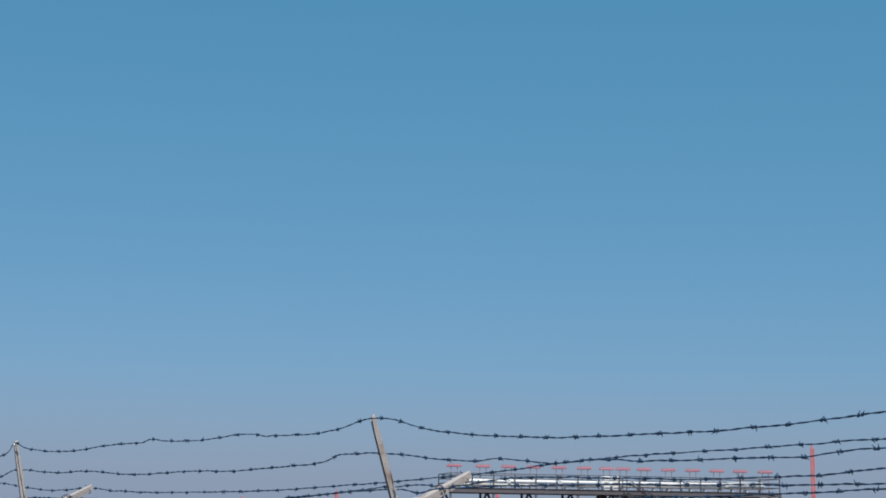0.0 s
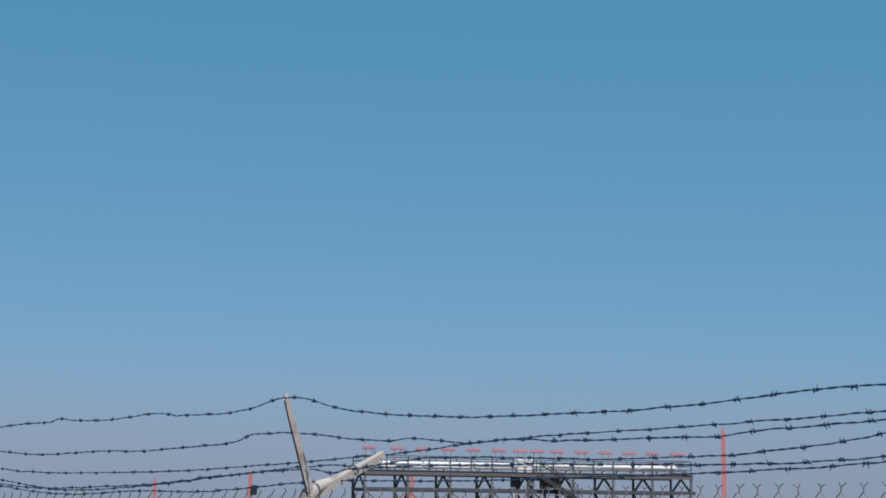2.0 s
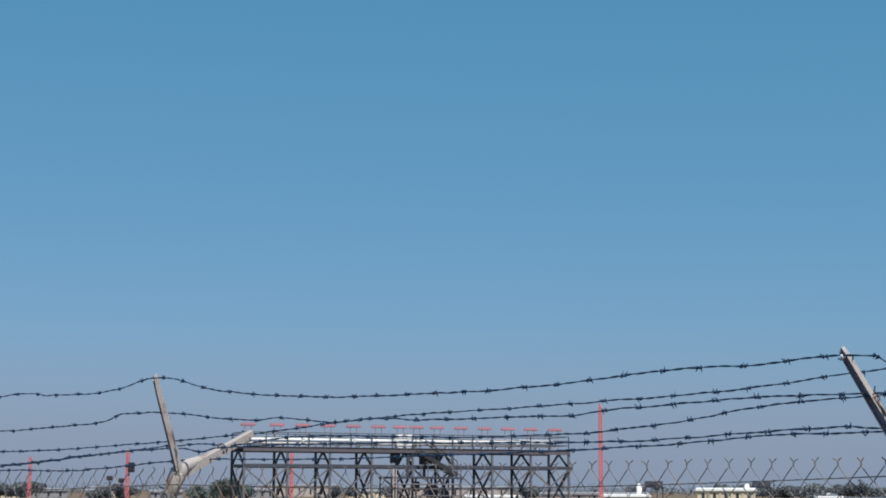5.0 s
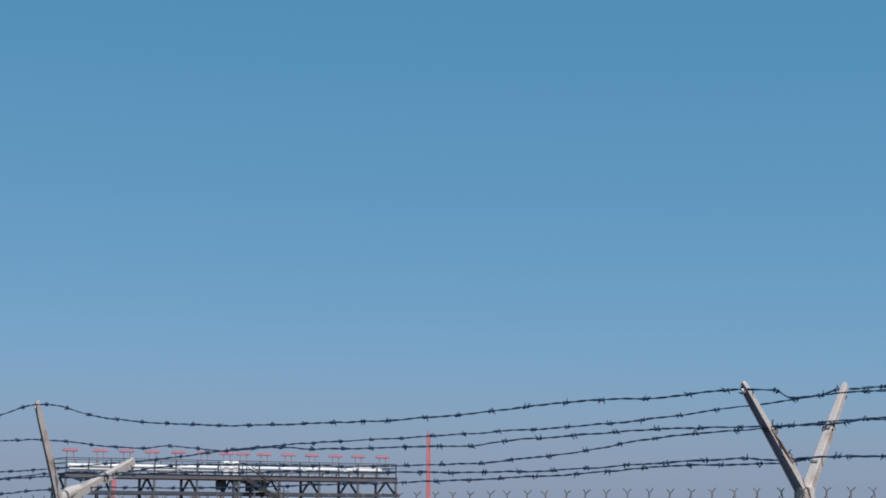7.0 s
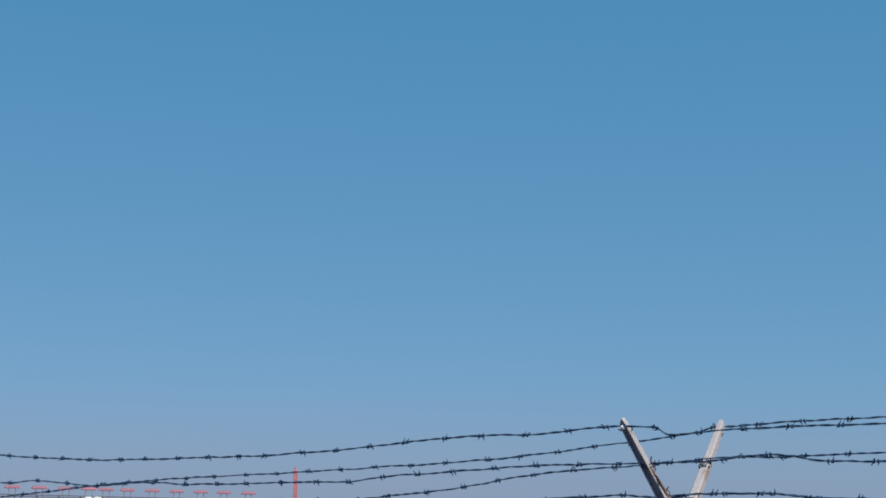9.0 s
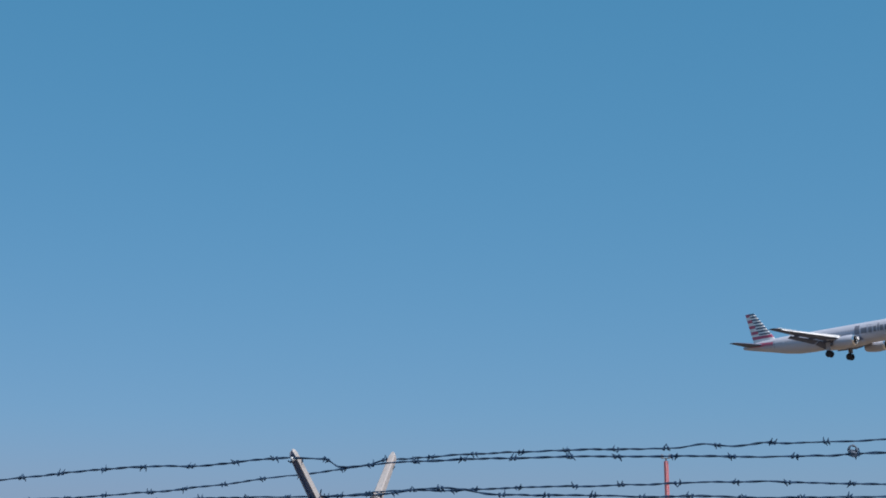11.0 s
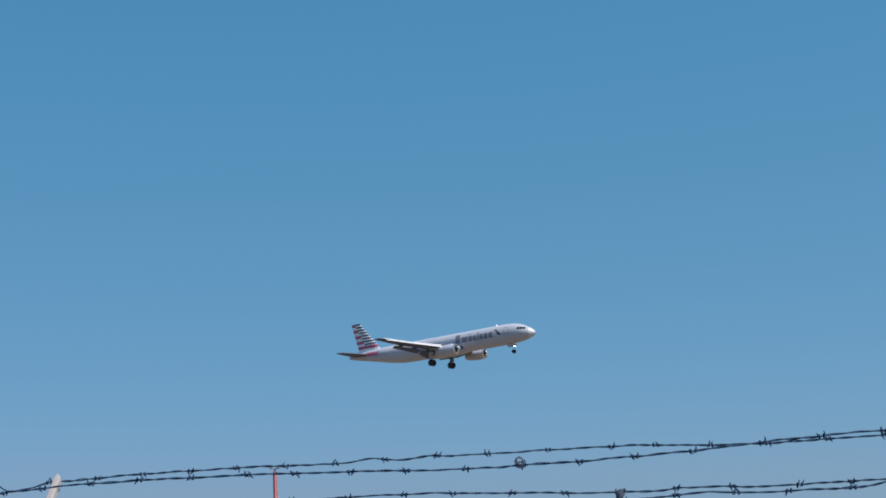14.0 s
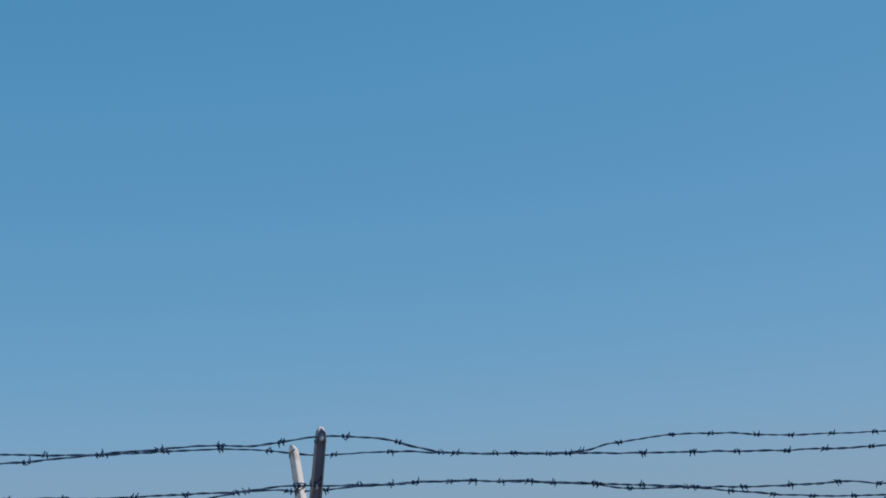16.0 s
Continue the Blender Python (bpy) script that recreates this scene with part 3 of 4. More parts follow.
def scrap(x, y, low, high, w_low, w_high, seed, label):
    """A crumpled rag of plastic film caught round a strand, with ragged folds."""
    rng = random.Random(seed)
    geo = Geo()
    rings = []
    for u in (0, 0.12, 0.35, 0.6, 0.85, 1.0):
        w = (w_low + (w_high - w_low) * u) * (0.55 if u in (0, 1.0) else 1)
        z, off = low + (high - low) * u, rng.uniform(-0.15, 0.15) * w
        rings.append([Vector((x + off + math.cos(a) * w * rng.uniform(0.75, 1.1), y + math.sin(a) * 0.006 * rng.uniform(0.5, 1.2), z + rng.uniform(-0.0015, 0.0015)))
                      for a in np.linspace(0, 5.6, 10)])
    geo.loft(rings)
    for _ in range(4):
        a = Vector((x + rng.uniform(-1, 1) * max(w_low, w_high), y, rng.choice((low, high))))
        geo.tube([Vector((x, y, (low + high) / 2)), a, a + Vector((rng.uniform(-0.006, 0.006), 0, rng.uniform(-0.006, 0.004)))], [0.003, 0.0024, 0.0008], 4)
    if high - low < 0.025:
        # a torn loop of film standing above the strand
        geo.tube([Vector((x + 0.0085 * math.cos(k) * rng.uniform(0.8, 1.15), y, high + 0.001 + 0.008 * math.sin(k) * rng.uniform(0.85, 1.1))) for k in np.linspace(-0.9, 4.2, 12)], [0.0016 + 0.0014 * (k % 3) / 2 for k in range(12)], 5)
    single("plastic_scrap", geo, SCRAP, pose(0, 0, 0), label, "scrap", "scraps on the wire", smooth=True)


# ------------------------------------------------------------------ approach light gantry
GX, GY = -86.14, 66.44
GANTRY = pose(GX, GY, 0, 0, 0, 64.9)
LENGTH, DEPTH = 24.4, 3.5


def build_gantry():
    rng = random.Random(8)
    g = thing("approach_light_gantry", GANTRY, "grey steel lattice gantry carrying a railed walkway", "gantry")
    bays = 8
    step = LENGTH / bays
    top, low = 4.46, 3.32
    geo = Geo()
    geo.box(0, LENGTH, 0.0, DEPTH, top + 0.06, top + 0.12)
    for k in range(40):
        geo.box(k * LENGTH / 40 + 0.03, (k + 1) * LENGTH / 40 - 0.03, 0.05, DEPTH - 0.05, top + 0.12, top + 0.15)
    part("deck", geo, DECK, g, "rust-brown grated walkway deck")
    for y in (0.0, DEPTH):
        # near row paler, far row darker: sun and shade put into the steel tones
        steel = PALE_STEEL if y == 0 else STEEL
        geo = Geo()
        geo.box(-0.08, LENGTH + 0.08, y - 0.09, y + 0.09, top - 0.14, top + 0.14)
        geo.box(-0.08, LENGTH + 0.08, y - 0.15, y + 0.15, top - 0.17, top - 0.14)
        geo.box(-0.08, LENGTH + 0.08, y - 0.15, y + 0.15, top + 0.14, top + 0.17)
        part("girder", geo, DECK, g, "rust-tinted main girder")
        geo = Geo()
        geo.box(-0.05, LENGTH + 0.3, y - 0.08, y + 0.08, low - 0.12, low + 0.12)
        part("lower_chord", geo, STEEL, g)
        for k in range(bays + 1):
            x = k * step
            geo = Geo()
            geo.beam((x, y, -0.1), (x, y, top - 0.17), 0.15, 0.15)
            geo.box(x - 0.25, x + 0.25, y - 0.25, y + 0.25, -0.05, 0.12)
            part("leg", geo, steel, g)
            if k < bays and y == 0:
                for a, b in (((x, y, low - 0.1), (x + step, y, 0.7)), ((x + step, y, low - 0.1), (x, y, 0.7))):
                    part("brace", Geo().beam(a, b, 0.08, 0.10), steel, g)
    for k in range(bays + 1):
        x = k * step
        part("cross_beam", Geo().beam((x, 0, low), (x, DEPTH, low), 0.12, 0.16), STEEL, g)
        for a, b in (((x, DEPTH / 2, top - 0.1), (x, 0.05, low)), ((x, DEPTH / 2, top - 0.1), (x, DEPTH - 0.05, low)),
                     ((x, 0.05, low - 0.1), (x, DEPTH, 0.5)), ((x, DEPTH - 0.05, low - 0.1), (x, 0, 0.5))):
            part("cross_brace", Geo().beam(a, b, 0.12, 0.12), STEEL, g)
    # railings
    for y in (0.0, DEPTH):
        for k in range(2 * bays + 1):
            x = k * step / 2
            part("rail_post", Geo().beam((x, y, top + 0.15), (x, y, top + 1.14), 0.06, 0.06), STEEL, g)
        for z in (0.50, 0.82, 1.14):
            part("hand_rail", Geo().tube([(-0.02, y, top + z), (LENGTH + 0.02, y, top + z)], 0.03, 6), STEEL, g)
    for x in (0.0, LENGTH):
        for z in (0.50, 0.82, 1.14):
            part("hand_rail", Geo().tube([(x, 0, top + z), (x, DEPTH, top + z)], 0.03, 6), STEEL, g)
    # white cable ducts along the walkway
    cuts = [0.15, 4.2, 7.9, 10.9, 13.3, 17.2, 20.4, 23.4]
    for a, b in zip(cuts[:-1], cuts[1:]):
        geo = Geo()
        z = top + 0.34 + 0.004 * a
        geo.box(a + 0.02, b - 0.02, 0.16, 0.70, z - 0.06, z + 0.46, bevel=0.12)
        for x in np.arange(a + 0.5, b - 0.3, 1.1):
            geo.box(x - 0.04, x + 0.04, 0.3, 0.7, top + 0.15, z + 0.01)
        part("cable_duct", geo, DUCT, g, "white sheet-metal cable duct")
    for a, b in ((11.1, 11.55), (11.75, 12.3)):
        geo = Geo()
        geo.box(a, b, 0.15, 0.8, top + 0.15, top + 1.12, bevel=0.03)
        geo.box(a + 0.06, b - 0.06, 0.12, 0.15, top + 0.3, top + 1.0)
        part("control_cabinet", geo, DUCT, g, "white equipment cabinet with a door")
    # stair and landing under the deck
    geo = Geo()
    for y in (-0.95, -0.1):
        geo.beam((12.4, y, top - 0.1), (15.2, y, 2.75), 0.06, 0.28)
        geo.beam((12.8, y, top + 0.7), (15.2, y, 3.75), 0.05, 0.05)
        geo.beam((12.4, y, top + 0.2), (12.4, y, top + 0.9), 0.05, 0.05)
        geo.beam((15.2, y, 2.65), (15.2, y, 3.75), 0.05, 0.05)
        geo.beam((13.8, y, 3.5), (13.8, y, 4.4), 0.05, 0.05)
    for k in range(10):
        x, z = 12.5 + k * 0.27, top - 0.2 - k * 0.17
        geo.box(x, x + 0.28, -0.93, -0.12, z - 0.03, z)
    part("stair", geo, DARK, g, "steel stair with open treads")
    geo = Geo()
    geo.box(10.2, 15.6, -1.0, 1.6, 2.5, 2.63)
    part("landing", geo, STEEL, g, "steel stair landing on posts")
    geo = Geo()
    for x in (11.75, 13.0):
        geo.box(x, x + 0.16, -0.06, 0.10, 2.63, top - 0.17)
    geo.box(11.91, 13.0, -0.05, 0.09, top - 0.42, top - 0.17)
    for k in range(6):
        a, b = math.pi * k / 12, math.pi * (k + 1) / 12
        for sx, cx in ((1, 11.91), (-1, 13.0)):
            geo.add([(cx, -0.05, top - 0.42), (cx + sx * 0.5 * (1 - math.cos(a)), -0.05, top - 0.42 - 0.45 * (1 - math.sin(a))), (cx + sx * 0.5 * (1 - math.cos(b)), -0.05, top - 0.42 - 0.45 * (1 - math.sin(b))),
                     (cx, 0.09, top - 0.42), (cx + sx * 0.5 * (1 - math.cos(a)), 0.09, top - 0.42 - 0.45 * (1 - math.sin(a))), (cx + sx * 0.5 * (1 - math.cos(b)), 0.09, top - 0.42 - 0.45 * (1 - math.sin(b)))],
                    [(0, 1, 2), (5, 4, 3), (1, 4, 5, 2)])
    part("doorway", geo, STEEL, g, "dark arched doorway frame under the deck")
    for x in (10.3, 13.0, 14.2, 15.5):
        for y in (-0.9, 1.5):
            part("landing_post", Geo().beam((x, y, -0.05), (x, y, 2.5), 0.09, 0.09), STEEL, g)
        part("rail_post", Geo().beam((x, -0.95, 2.6), (x, -0.95, 3.55), 0.05, 0.05), PALE_STEEL, g)
    for z in (3.05, 3.5):
        part("hand_rail", Geo().beam((12.95, -0.95, z), (15.6, -0.95, z), 0.05, 0.06), PALE_STEEL, g)
    for x0, x1, z in ((10.7, 15.4, 2.1), (10.7, 13.9, 1.75), (12.0, 15.8, 1.3), (11.0, 14.6, 0.8)):
        part("pipe", Geo().tube([(x0, -1.05, 0.4), (x0, -1.05, z - 0.1), (x0 + 0.1, -1.05, z), (x1 - 0.1, -1.05, z), (x1, -1.05, z - 0.1), (x1, -1.05, 0.3)], 0.05, 6), PALE_STEEL if z > 2 else DECK, g)
    for x0, x1, y0, y1, z0, z1 in ((12.3, 12.8, 0.1, 0.6, 1.6, 2.3), (13.5, 14.2, 0.1, 0.8, 1.2, 2.0), (14.6, 15.0, 0.1, 0.6, 0.9, 1.7), (11.1, 11.5, 0.6, 1.8, 3.6, 4.25), (13.1, 14.4, 0.2, 1.2, 3.5, 4.2)):
        part("switch_box", Geo().box(x0, x1, y0, y1, z0, z1, bevel=0.04), STEEL, g, "dark grey switchgear box")
    for x, r in ((10.35, 0.045), (10.55, 0.04)):
        geo = Geo()
        geo.tube([(x, -1.2, -0.1), (x, -1.2, 3.0), (x + 0.03, -1.15, 3.15)], r, 8)
        for z in (0.7, 1.9, 2.6):
            geo.tube([(x, -1.2, z), (x, -1.2, z + 0.12)], r + 0.03, 8)
        part("conduit", geo, POST, g, "cream conduit riser", smooth=True)
    # light bars: each a row of lamps on two stems
    proto = None
    for x in (0.51, 2.57, 4.42, 6.24, 8.12, 9.99, 11.64, 12.89, 14.46, 16.31, 18.17, 20.02, 21.84, 23.81):
        m = GANTRY @ pose(x, 1.1, 6.17, 0, 0, rng.uniform(-26, -14))
        if proto is None:
            proto = thing("approach_light_bar", m, "haze-paled red approach light bar on two thin stems", "light bar", "light bars on the gantry")
            bar = part("crossbar", Geo().box(-0.52, 0.52, -0.12, 0.12, -0.12, 0.04, bevel=0.03), BAR_RED, proto)
            for k in range(5):
                lx = -0.38 + 0.19 * k
                geo = Geo()
                geo.tube([(lx, 0.06, 0.05), (lx, -0.02, 0.05), (lx, -0.10, 0.055)], [0.035, 0.060, 0.066], 8)
                geo.tube([(lx, 0, 0.02), (lx, 0, 0.06)], 0.02, 6)
                lamp = part("lamp_head", geo, BAR_RED, proto, smooth=True)
                part("lens", Geo().tube([(lx, -0.101, 0.06), (lx, -0.108, 0.06)], [0.05, 0.042], 8), LAMP_GLASS, lamp)
            for sx in (-0.22, 0.22):
                part("stem", Geo().tube([(sx, 0, -1.58), (sx, 0, -0.05)], 0.026, 6), LAMP_GLASS, proto)
        else:
            copy_thing(proto, m)


build_gantry()


# ------------------------------------------------------------------ red light masts
def mast(x, y, height, width, head, sign, label):
    m = thing("light_mast", pose(x, y, 0, 0, 0, 20), label, "mast", "red light masts")
    corners = [(math.cos(a) * width / 2, math.sin(a) * width / 2) for a in (0.3, 2.394, 4.489)]
    for cx, cy in corners:
        part("mast_leg", Geo().tube([(cx, cy, -0.1), (cx * 0.85, cy * 0.85, height)], 0.032, 6), RED, m)
    geo = Geo()
    n = int(height / 0.17)
    for k in range(n):
        z0, z1 = k * height / n, (k + 1) * height / n
        for i in range(3):
            a, b = corners[i], corners[(i + 1) % 3]
            geo.tube([(*a, z0), (*b, z1)], 0.024, 4)
            geo.tube([(*a, z1), (*b, z1)], 0.020, 4)
    part("lattice", geo, RED, m)
    part("base_plate", Geo().box(-0.3, 0.3, -0.3, 0.3, -0.05, 0.06), PALE_STEEL, m)
    geo = Geo()
    geo.tube([(0, 0, height), (0, 0, height + 0.22)], 0.05, 8)
    if head:
        geo.tube([(-0.25, 0, height + 0.2), (0.25, 0, height + 0.2)], 0.025, 6)
    part("head_bracket", geo, PALE_STEEL if head else RED, m)
    for lx in (-0.24, 0.22) if head else ():
        geo = Geo()
        geo.tube([(lx, 0.08, height + 0.25), (lx, -0.04, height + 0.29), (lx, -0.12, height + 0.31)], [0.05, 0.11, 0.12], 8)
        part("mast_lamp", geo, PALE_STEEL, m, smooth=True)
    if sign:
        part("beacon_box", Geo().box(0.1, 0.75, -0.12, 0.12, height - 1.9, height - 1.0, bevel=0.05), DARK, m, "dark equipment box")


mast(-59.1, 71.05, 6.55, 0.27, False, False, "slender haze-paled red lattice mast standing in dry grass")
mast(-22.27, 88.85, 8.95, 0.27, True, False, "tall red lattice mast with white lamps on top")
mast(-122.9, 82.87, 5.1, 0.42, False, True, "short red lattice mast with a dark box")
mast(-113.74, 94.58, 5.0, 0.42, False, False, "short red lattice mast behind the gantry")
mast(-170.1, 102.14, 5.4, 0.5, False, False, "far red lattice mast in the field")


def field_lamp(x, y, height, label):
    """A short pole with a dark lamp box and a small base."""
    f = thing("field_lamp", pose(x, y, 0, 0, 0, 55), label, "field lamp", "field lamps")
    part("pole", Geo().tube([(0, 0, -0.1), (0, 0, height - 0.3)], [0.07, 0.05], 8), STEEL, f)
    part("lamp_box", Geo().box(-0.26, 0.26, -0.15, 0.15, height - 0.42, height, bevel=0.06), DARK, f)
    part("base", Geo().box(-0.22, 0.22, -0.22, 0.22, -0.05, 0.12, bevel=0.03), PALE_STEEL, f)


for b, d, h in ((55.35, 150, 2.9), (54.95, 152, 2.7), (36.2, 170, 2.2)):
    a = radians(b)
    field_lamp(-0.4 - math.sin(a) * d, -3.7 + math.cos(a) * d, h, "short dark lamp on a pole in dry grass")


# ------------------------------------------------------------------ far buildings
def building(x, y, turn, w, d, h, wall, label, doors=0, eave=0.35, rise=0.5, cover=None):
    b = thing("airfield_building", pose(x, y, 0, 0, 0, turn), label, "building", "far airfield buildings")
    geo = Geo()
    geo.box(-w / 2, w / 2, -d / 2, d / 2, -0.1, h)
    wall_ob = part("wall", geo, wall, b)
    geo = Geo()
    e = eave
    ring0 = [(-w / 2 - e, -d / 2 - e, h), (w / 2 + e, -d / 2 - e, h), (w / 2 + e, d / 2 + e, h), (-w / 2 - e, d / 2 + e, h)]
    ring1 = [(p[0], p[1], h + 0.28) for p in ring0]
    ring2 = [(p[0] * 0.97, p[1] * 0.25, h + 0.28 + rise) for p in ring0]
    geo.loft([ring0, ring1, ring2])
    part("roof", geo, cover or ROOF, b, "grey sheet roof" if cover else "white sheet roof")
    for k in range(doors):
        cx = -w / 2 + (k + 0.5) * w / doors
        part("window", Geo().box(cx - 0.22, cx + 0.22, -d / 2 - 0.05, -d / 2 + 0.05, h * 0.2, h * 0.8), PANE, b)
        part("pilaster", Geo().box(cx + w / doors / 2 - 0.12, cx + w / doors / 2 + 0.12, -d / 2 - 0.12, -d / 2, 0, h), wall_ob.data.materials[0], b)
    return b


building(-145.2, 212.3, 34, 8.8, 6, 1.75, TAN, "low tan stucco building with a white roof", 5, 0.3, 0.25)
building(-158.1, 203.0, 38, 7.6, 5, 0.75, SHED, "long low pale shed with a white roof", 4, 0.3, 0.2)
building(-193.2, 324.0, 32, 5.0, 5, 0.8, SHED, "small pale shed with a white roof", 3, 0.3, 0.3)
building(-181.0, 197.0, 40, 9.0, 6, 0.55, SHED, "very low pale shed behind the gantry", 4, 0.3, 0.15)
building(-134.5, 300.0, 26, 14.0, 8, 1.0, SHED, "low grey shed near the far trees", 6, 0.4, 0.3)
building(-224.0, 148.0, 58, 2.8, 3, 1.3, SHED, "pale grey shed across the field", 3, 0.3, 0.3, SHED)
building(-236.0, 172.0, 56, 2.4, 3, 1.1, SHED, "small pale hut across the field", 2, 0.2, 0.3, SHED)
building(-268.0, 158.0, 60, 9.0, 5, 0.9, TAN, "long low tan wall of a shed across the field", 4, 0.3, 0.2, SHED)


def canopy(x, y, turn):
    c = thing("field_shelter", pose(x, y, 0, 0, 0, turn), "dark open shelter on posts with a white tank", "shelter")
    for px in (-1.4, 1.4):
        for py in (-1, 1):
            part("shelter_post", Geo().beam((px, py, -0.1), (px, py, 2.2), 0.12, 0.12), STEEL, c)
    geo = Geo()
    geo.box(-1.7, 1.7, -1.3, 1.3, 2.2, 2.35)
    geo.box(-1.4, 1.4, -1.0, 1.0, 2.35, 3.3, bevel=0.1)
    part("shelter_roof", geo, STEEL, c)
    part("tank", Geo().tube([(-2.3, 0, -0.1), (-2.3, 0, 2.6), (-2.3, 0, 2.9)], [0.45, 0.45, 0.2], 10), DUCT, c, "white tank", smooth=True)


canopy(-154.5, 205.9, 38)
canopy(-142.6, 218.5, 36)


# ------------------------------------------------------------------ far trees
def leaves(geo, centre, spread, count, size, rng):
    for _ in range(count):
        d = Vector((rng.gauss(0, 1), rng.gauss(0, 1), rng.gauss(0, 1)))
        d = d.normalized() * (rng.random() ** 0.45)
        p = Vector(centre) + Vector((d.x * spread[0], d.y * spread[1], d.z * spread[2]))
        a, b = Vector((rng.gauss(0, 1), rng.gauss(0, 1), rng.gauss(0, 1))).normalized(), Vector((rng.gauss(0, 1), rng.gauss(0, 1), rng.gauss(0, 1))).normalized()
        s = size * rng.uniform(0.6, 1.3)
        geo.add([p - a * s, p + b * s * 0.6, p + a * s, p - b * s * 0.6], [(0, 1, 2, 3)])


def tree(x, y, height, width, seed, palm=False, leaf=None):
    rng = random.Random(seed)
    t = thing("tree", pose(x, y, 0, 0, 0, rng.uniform(0, 360)), "haze-tinted palm beyond the airfield" if palm else "dark green bushy tree beyond the airfield", "tree", "far trees")
    geo = Geo()
    k = height * (0.85 if palm else 0.55)
    geo.tube([(0, 0, -0.1), (0.05 * height * rng.uniform(-1, 1), 0, k * 0.5), (0, 0.04 * height * rng.uniform(-1, 1), k)], [0.04 * height, 0.03 * height, 0.02 * height], 7)
    crown = Geo()
    if palm:
        for i in range(26):
            a, e = rng.uniform(0, 6.28), rng.uniform(-0.5, 1.2)
            d = Vector((math.cos(a) * math.cos(e), math.sin(a) * math.cos(e), math.sin(e)))
            p = Vector((0, 0, k))
            tip = p + d * width * 0.5 + Vector((0, 0, -0.25 * width * rng.random()))
            mid = p + d * width * 0.3 + Vector((0, 0, 0.05 * width))
            side = d.cross(Vector((0, 0, 1))).normalized() * width * 0.06
            crown.add([p, mid + side, tip, mid - side], [(0, 1, 2, 3)])
    else:
        for _ in range(9):
            c = Vector((rng.uniform(-0.35, 0.35) * width, rng.uniform(-0.35, 0.35) * width, height * rng.uniform(0.28, 0.82)))
            geo.tube([(0, 0, height * 0.25), c * 0.6 + Vector((0, 0, height * 0.15)), c], [0.02 * height, 0.012 * height, 0.004 * height], 5)
            leaves(crown, c, (width * 0.27, width * 0.27, height * 0.24), 330, 0.042 * width, rng)
    part("trunk", geo, BARK, t)
    part("crown", crown, leaf or LEAF, t)


def at_bearing(degrees_left, dist):
    a = radians(degrees_left)
    return -0.4 - math.sin(a) * dist, -3.7 + math.cos(a) * dist


rng = random.Random(21)
for k in range(26):
    b = 26.5 + k * 0.30 + rng.uniform(-0.1, 0.1)
    tree(*at_bearing(b, rng.uniform(330, 430)), rng.uniform(2.2, 3.7), rng.uniform(3.5, 6.0), 100 + k)
for b, d, h in ((32.6, 420, 4.6), (32.2, 425, 4.7), (29.3, 430, 5.0)):
    tree(*at_bearing(b, d), h, 2.2, int(b * 10), True)
for b, d, h, w in ((51.4, 240, 3.7, 3.6), (50.9, 250, 3.0, 4.5), (52.1, 245, 2.2, 4.5), (54.9, 250, 2.4, 4.5), (55.7, 262, 2.2, 5.0), (58.2, 235, 2.6, 5), (59.0, 255, 2.4, 5),
                   (60.3, 240, 2.8, 5), (61.4, 260, 3.2, 5), (63.0, 250, 3.0, 5), (65.0, 255, 3.0, 6), (47.2, 300, 2.4, 5), (45.6, 320, 2.6, 5), (40.6, 340, 2.7, 5), (37.0, 350, 2.6, 5)):
    tree(*at_bearing(b, d), h, w, int(b * 7), leaf=BUSH if b in (51.4, 50.9, 52.1) else None)


for b, d, turn, w, h, wall, label in ((57.4, 330, 55, 7.0, 1.3, SHED, "low grey shed among the far trees"), (55.6, 345, 58, 4.5, 1.7, TAN, "small tan block among the far trees"),
                                      (53.4, 320, 50, 6.0, 1.1, SHED, "low grey shed among the far trees"), (50.1, 350, 52, 5.0, 1.5, SHED, "grey hut beyond the gantry"),
                                      (46.4, 360, 46, 8.0, 1.3, TAN, "long low tan block beyond the gantry"),
                                      (43.3, 410, 43, 27.0, 2.3, HAZY_TAN, "long dusty pink hall with a grey roof beyond the gantry"),
                                      (48.8, 420, 49, 20.0, 2.6, HAZY_TAN, "dusty pink block standing far beyond the gantry"),
                                      (38.4, 335, 38, 22.0, 0.9, HAZY_TAN, "long low dusty pink shed past the red mast")):
    building(*at_bearing(b, d), turn, w, 4.0, h, wall, label, 3 if w < 10 else 7, 0.3, 0.3, SHED)
building(*at_bearing(30.35, 300), 30, 4.6, 4.0, 0.5, SEA_GREEN, "small pale green hut with a white roof", 2, 0.3, 0.15)
building(*at_bearing(28.75, 285), 29, 10.0, 5.0, 0.42, SHED, "wide low pale shed with a grey roof", 3, 0.3, 0.12, PALE_STEEL)


def far_woods():
    rng = random.Random(3)
    geo = Geo()
    for k in range(420):
        b = 10 + k * 0.15
        x, y = at_bearing(b, rng.uniform(560, 700))
        h = rng.uniform(2.4, 5.4)
        leaves(geo, (x, y, h * 0.42), (2.6, 2.6, h * 0.5), 110, 0.3, rng)
    single("far_woods", geo, LEAF, pose(0, 0, 0), "low dark line of far trees", "woods", kind="stuff")


far_woods()


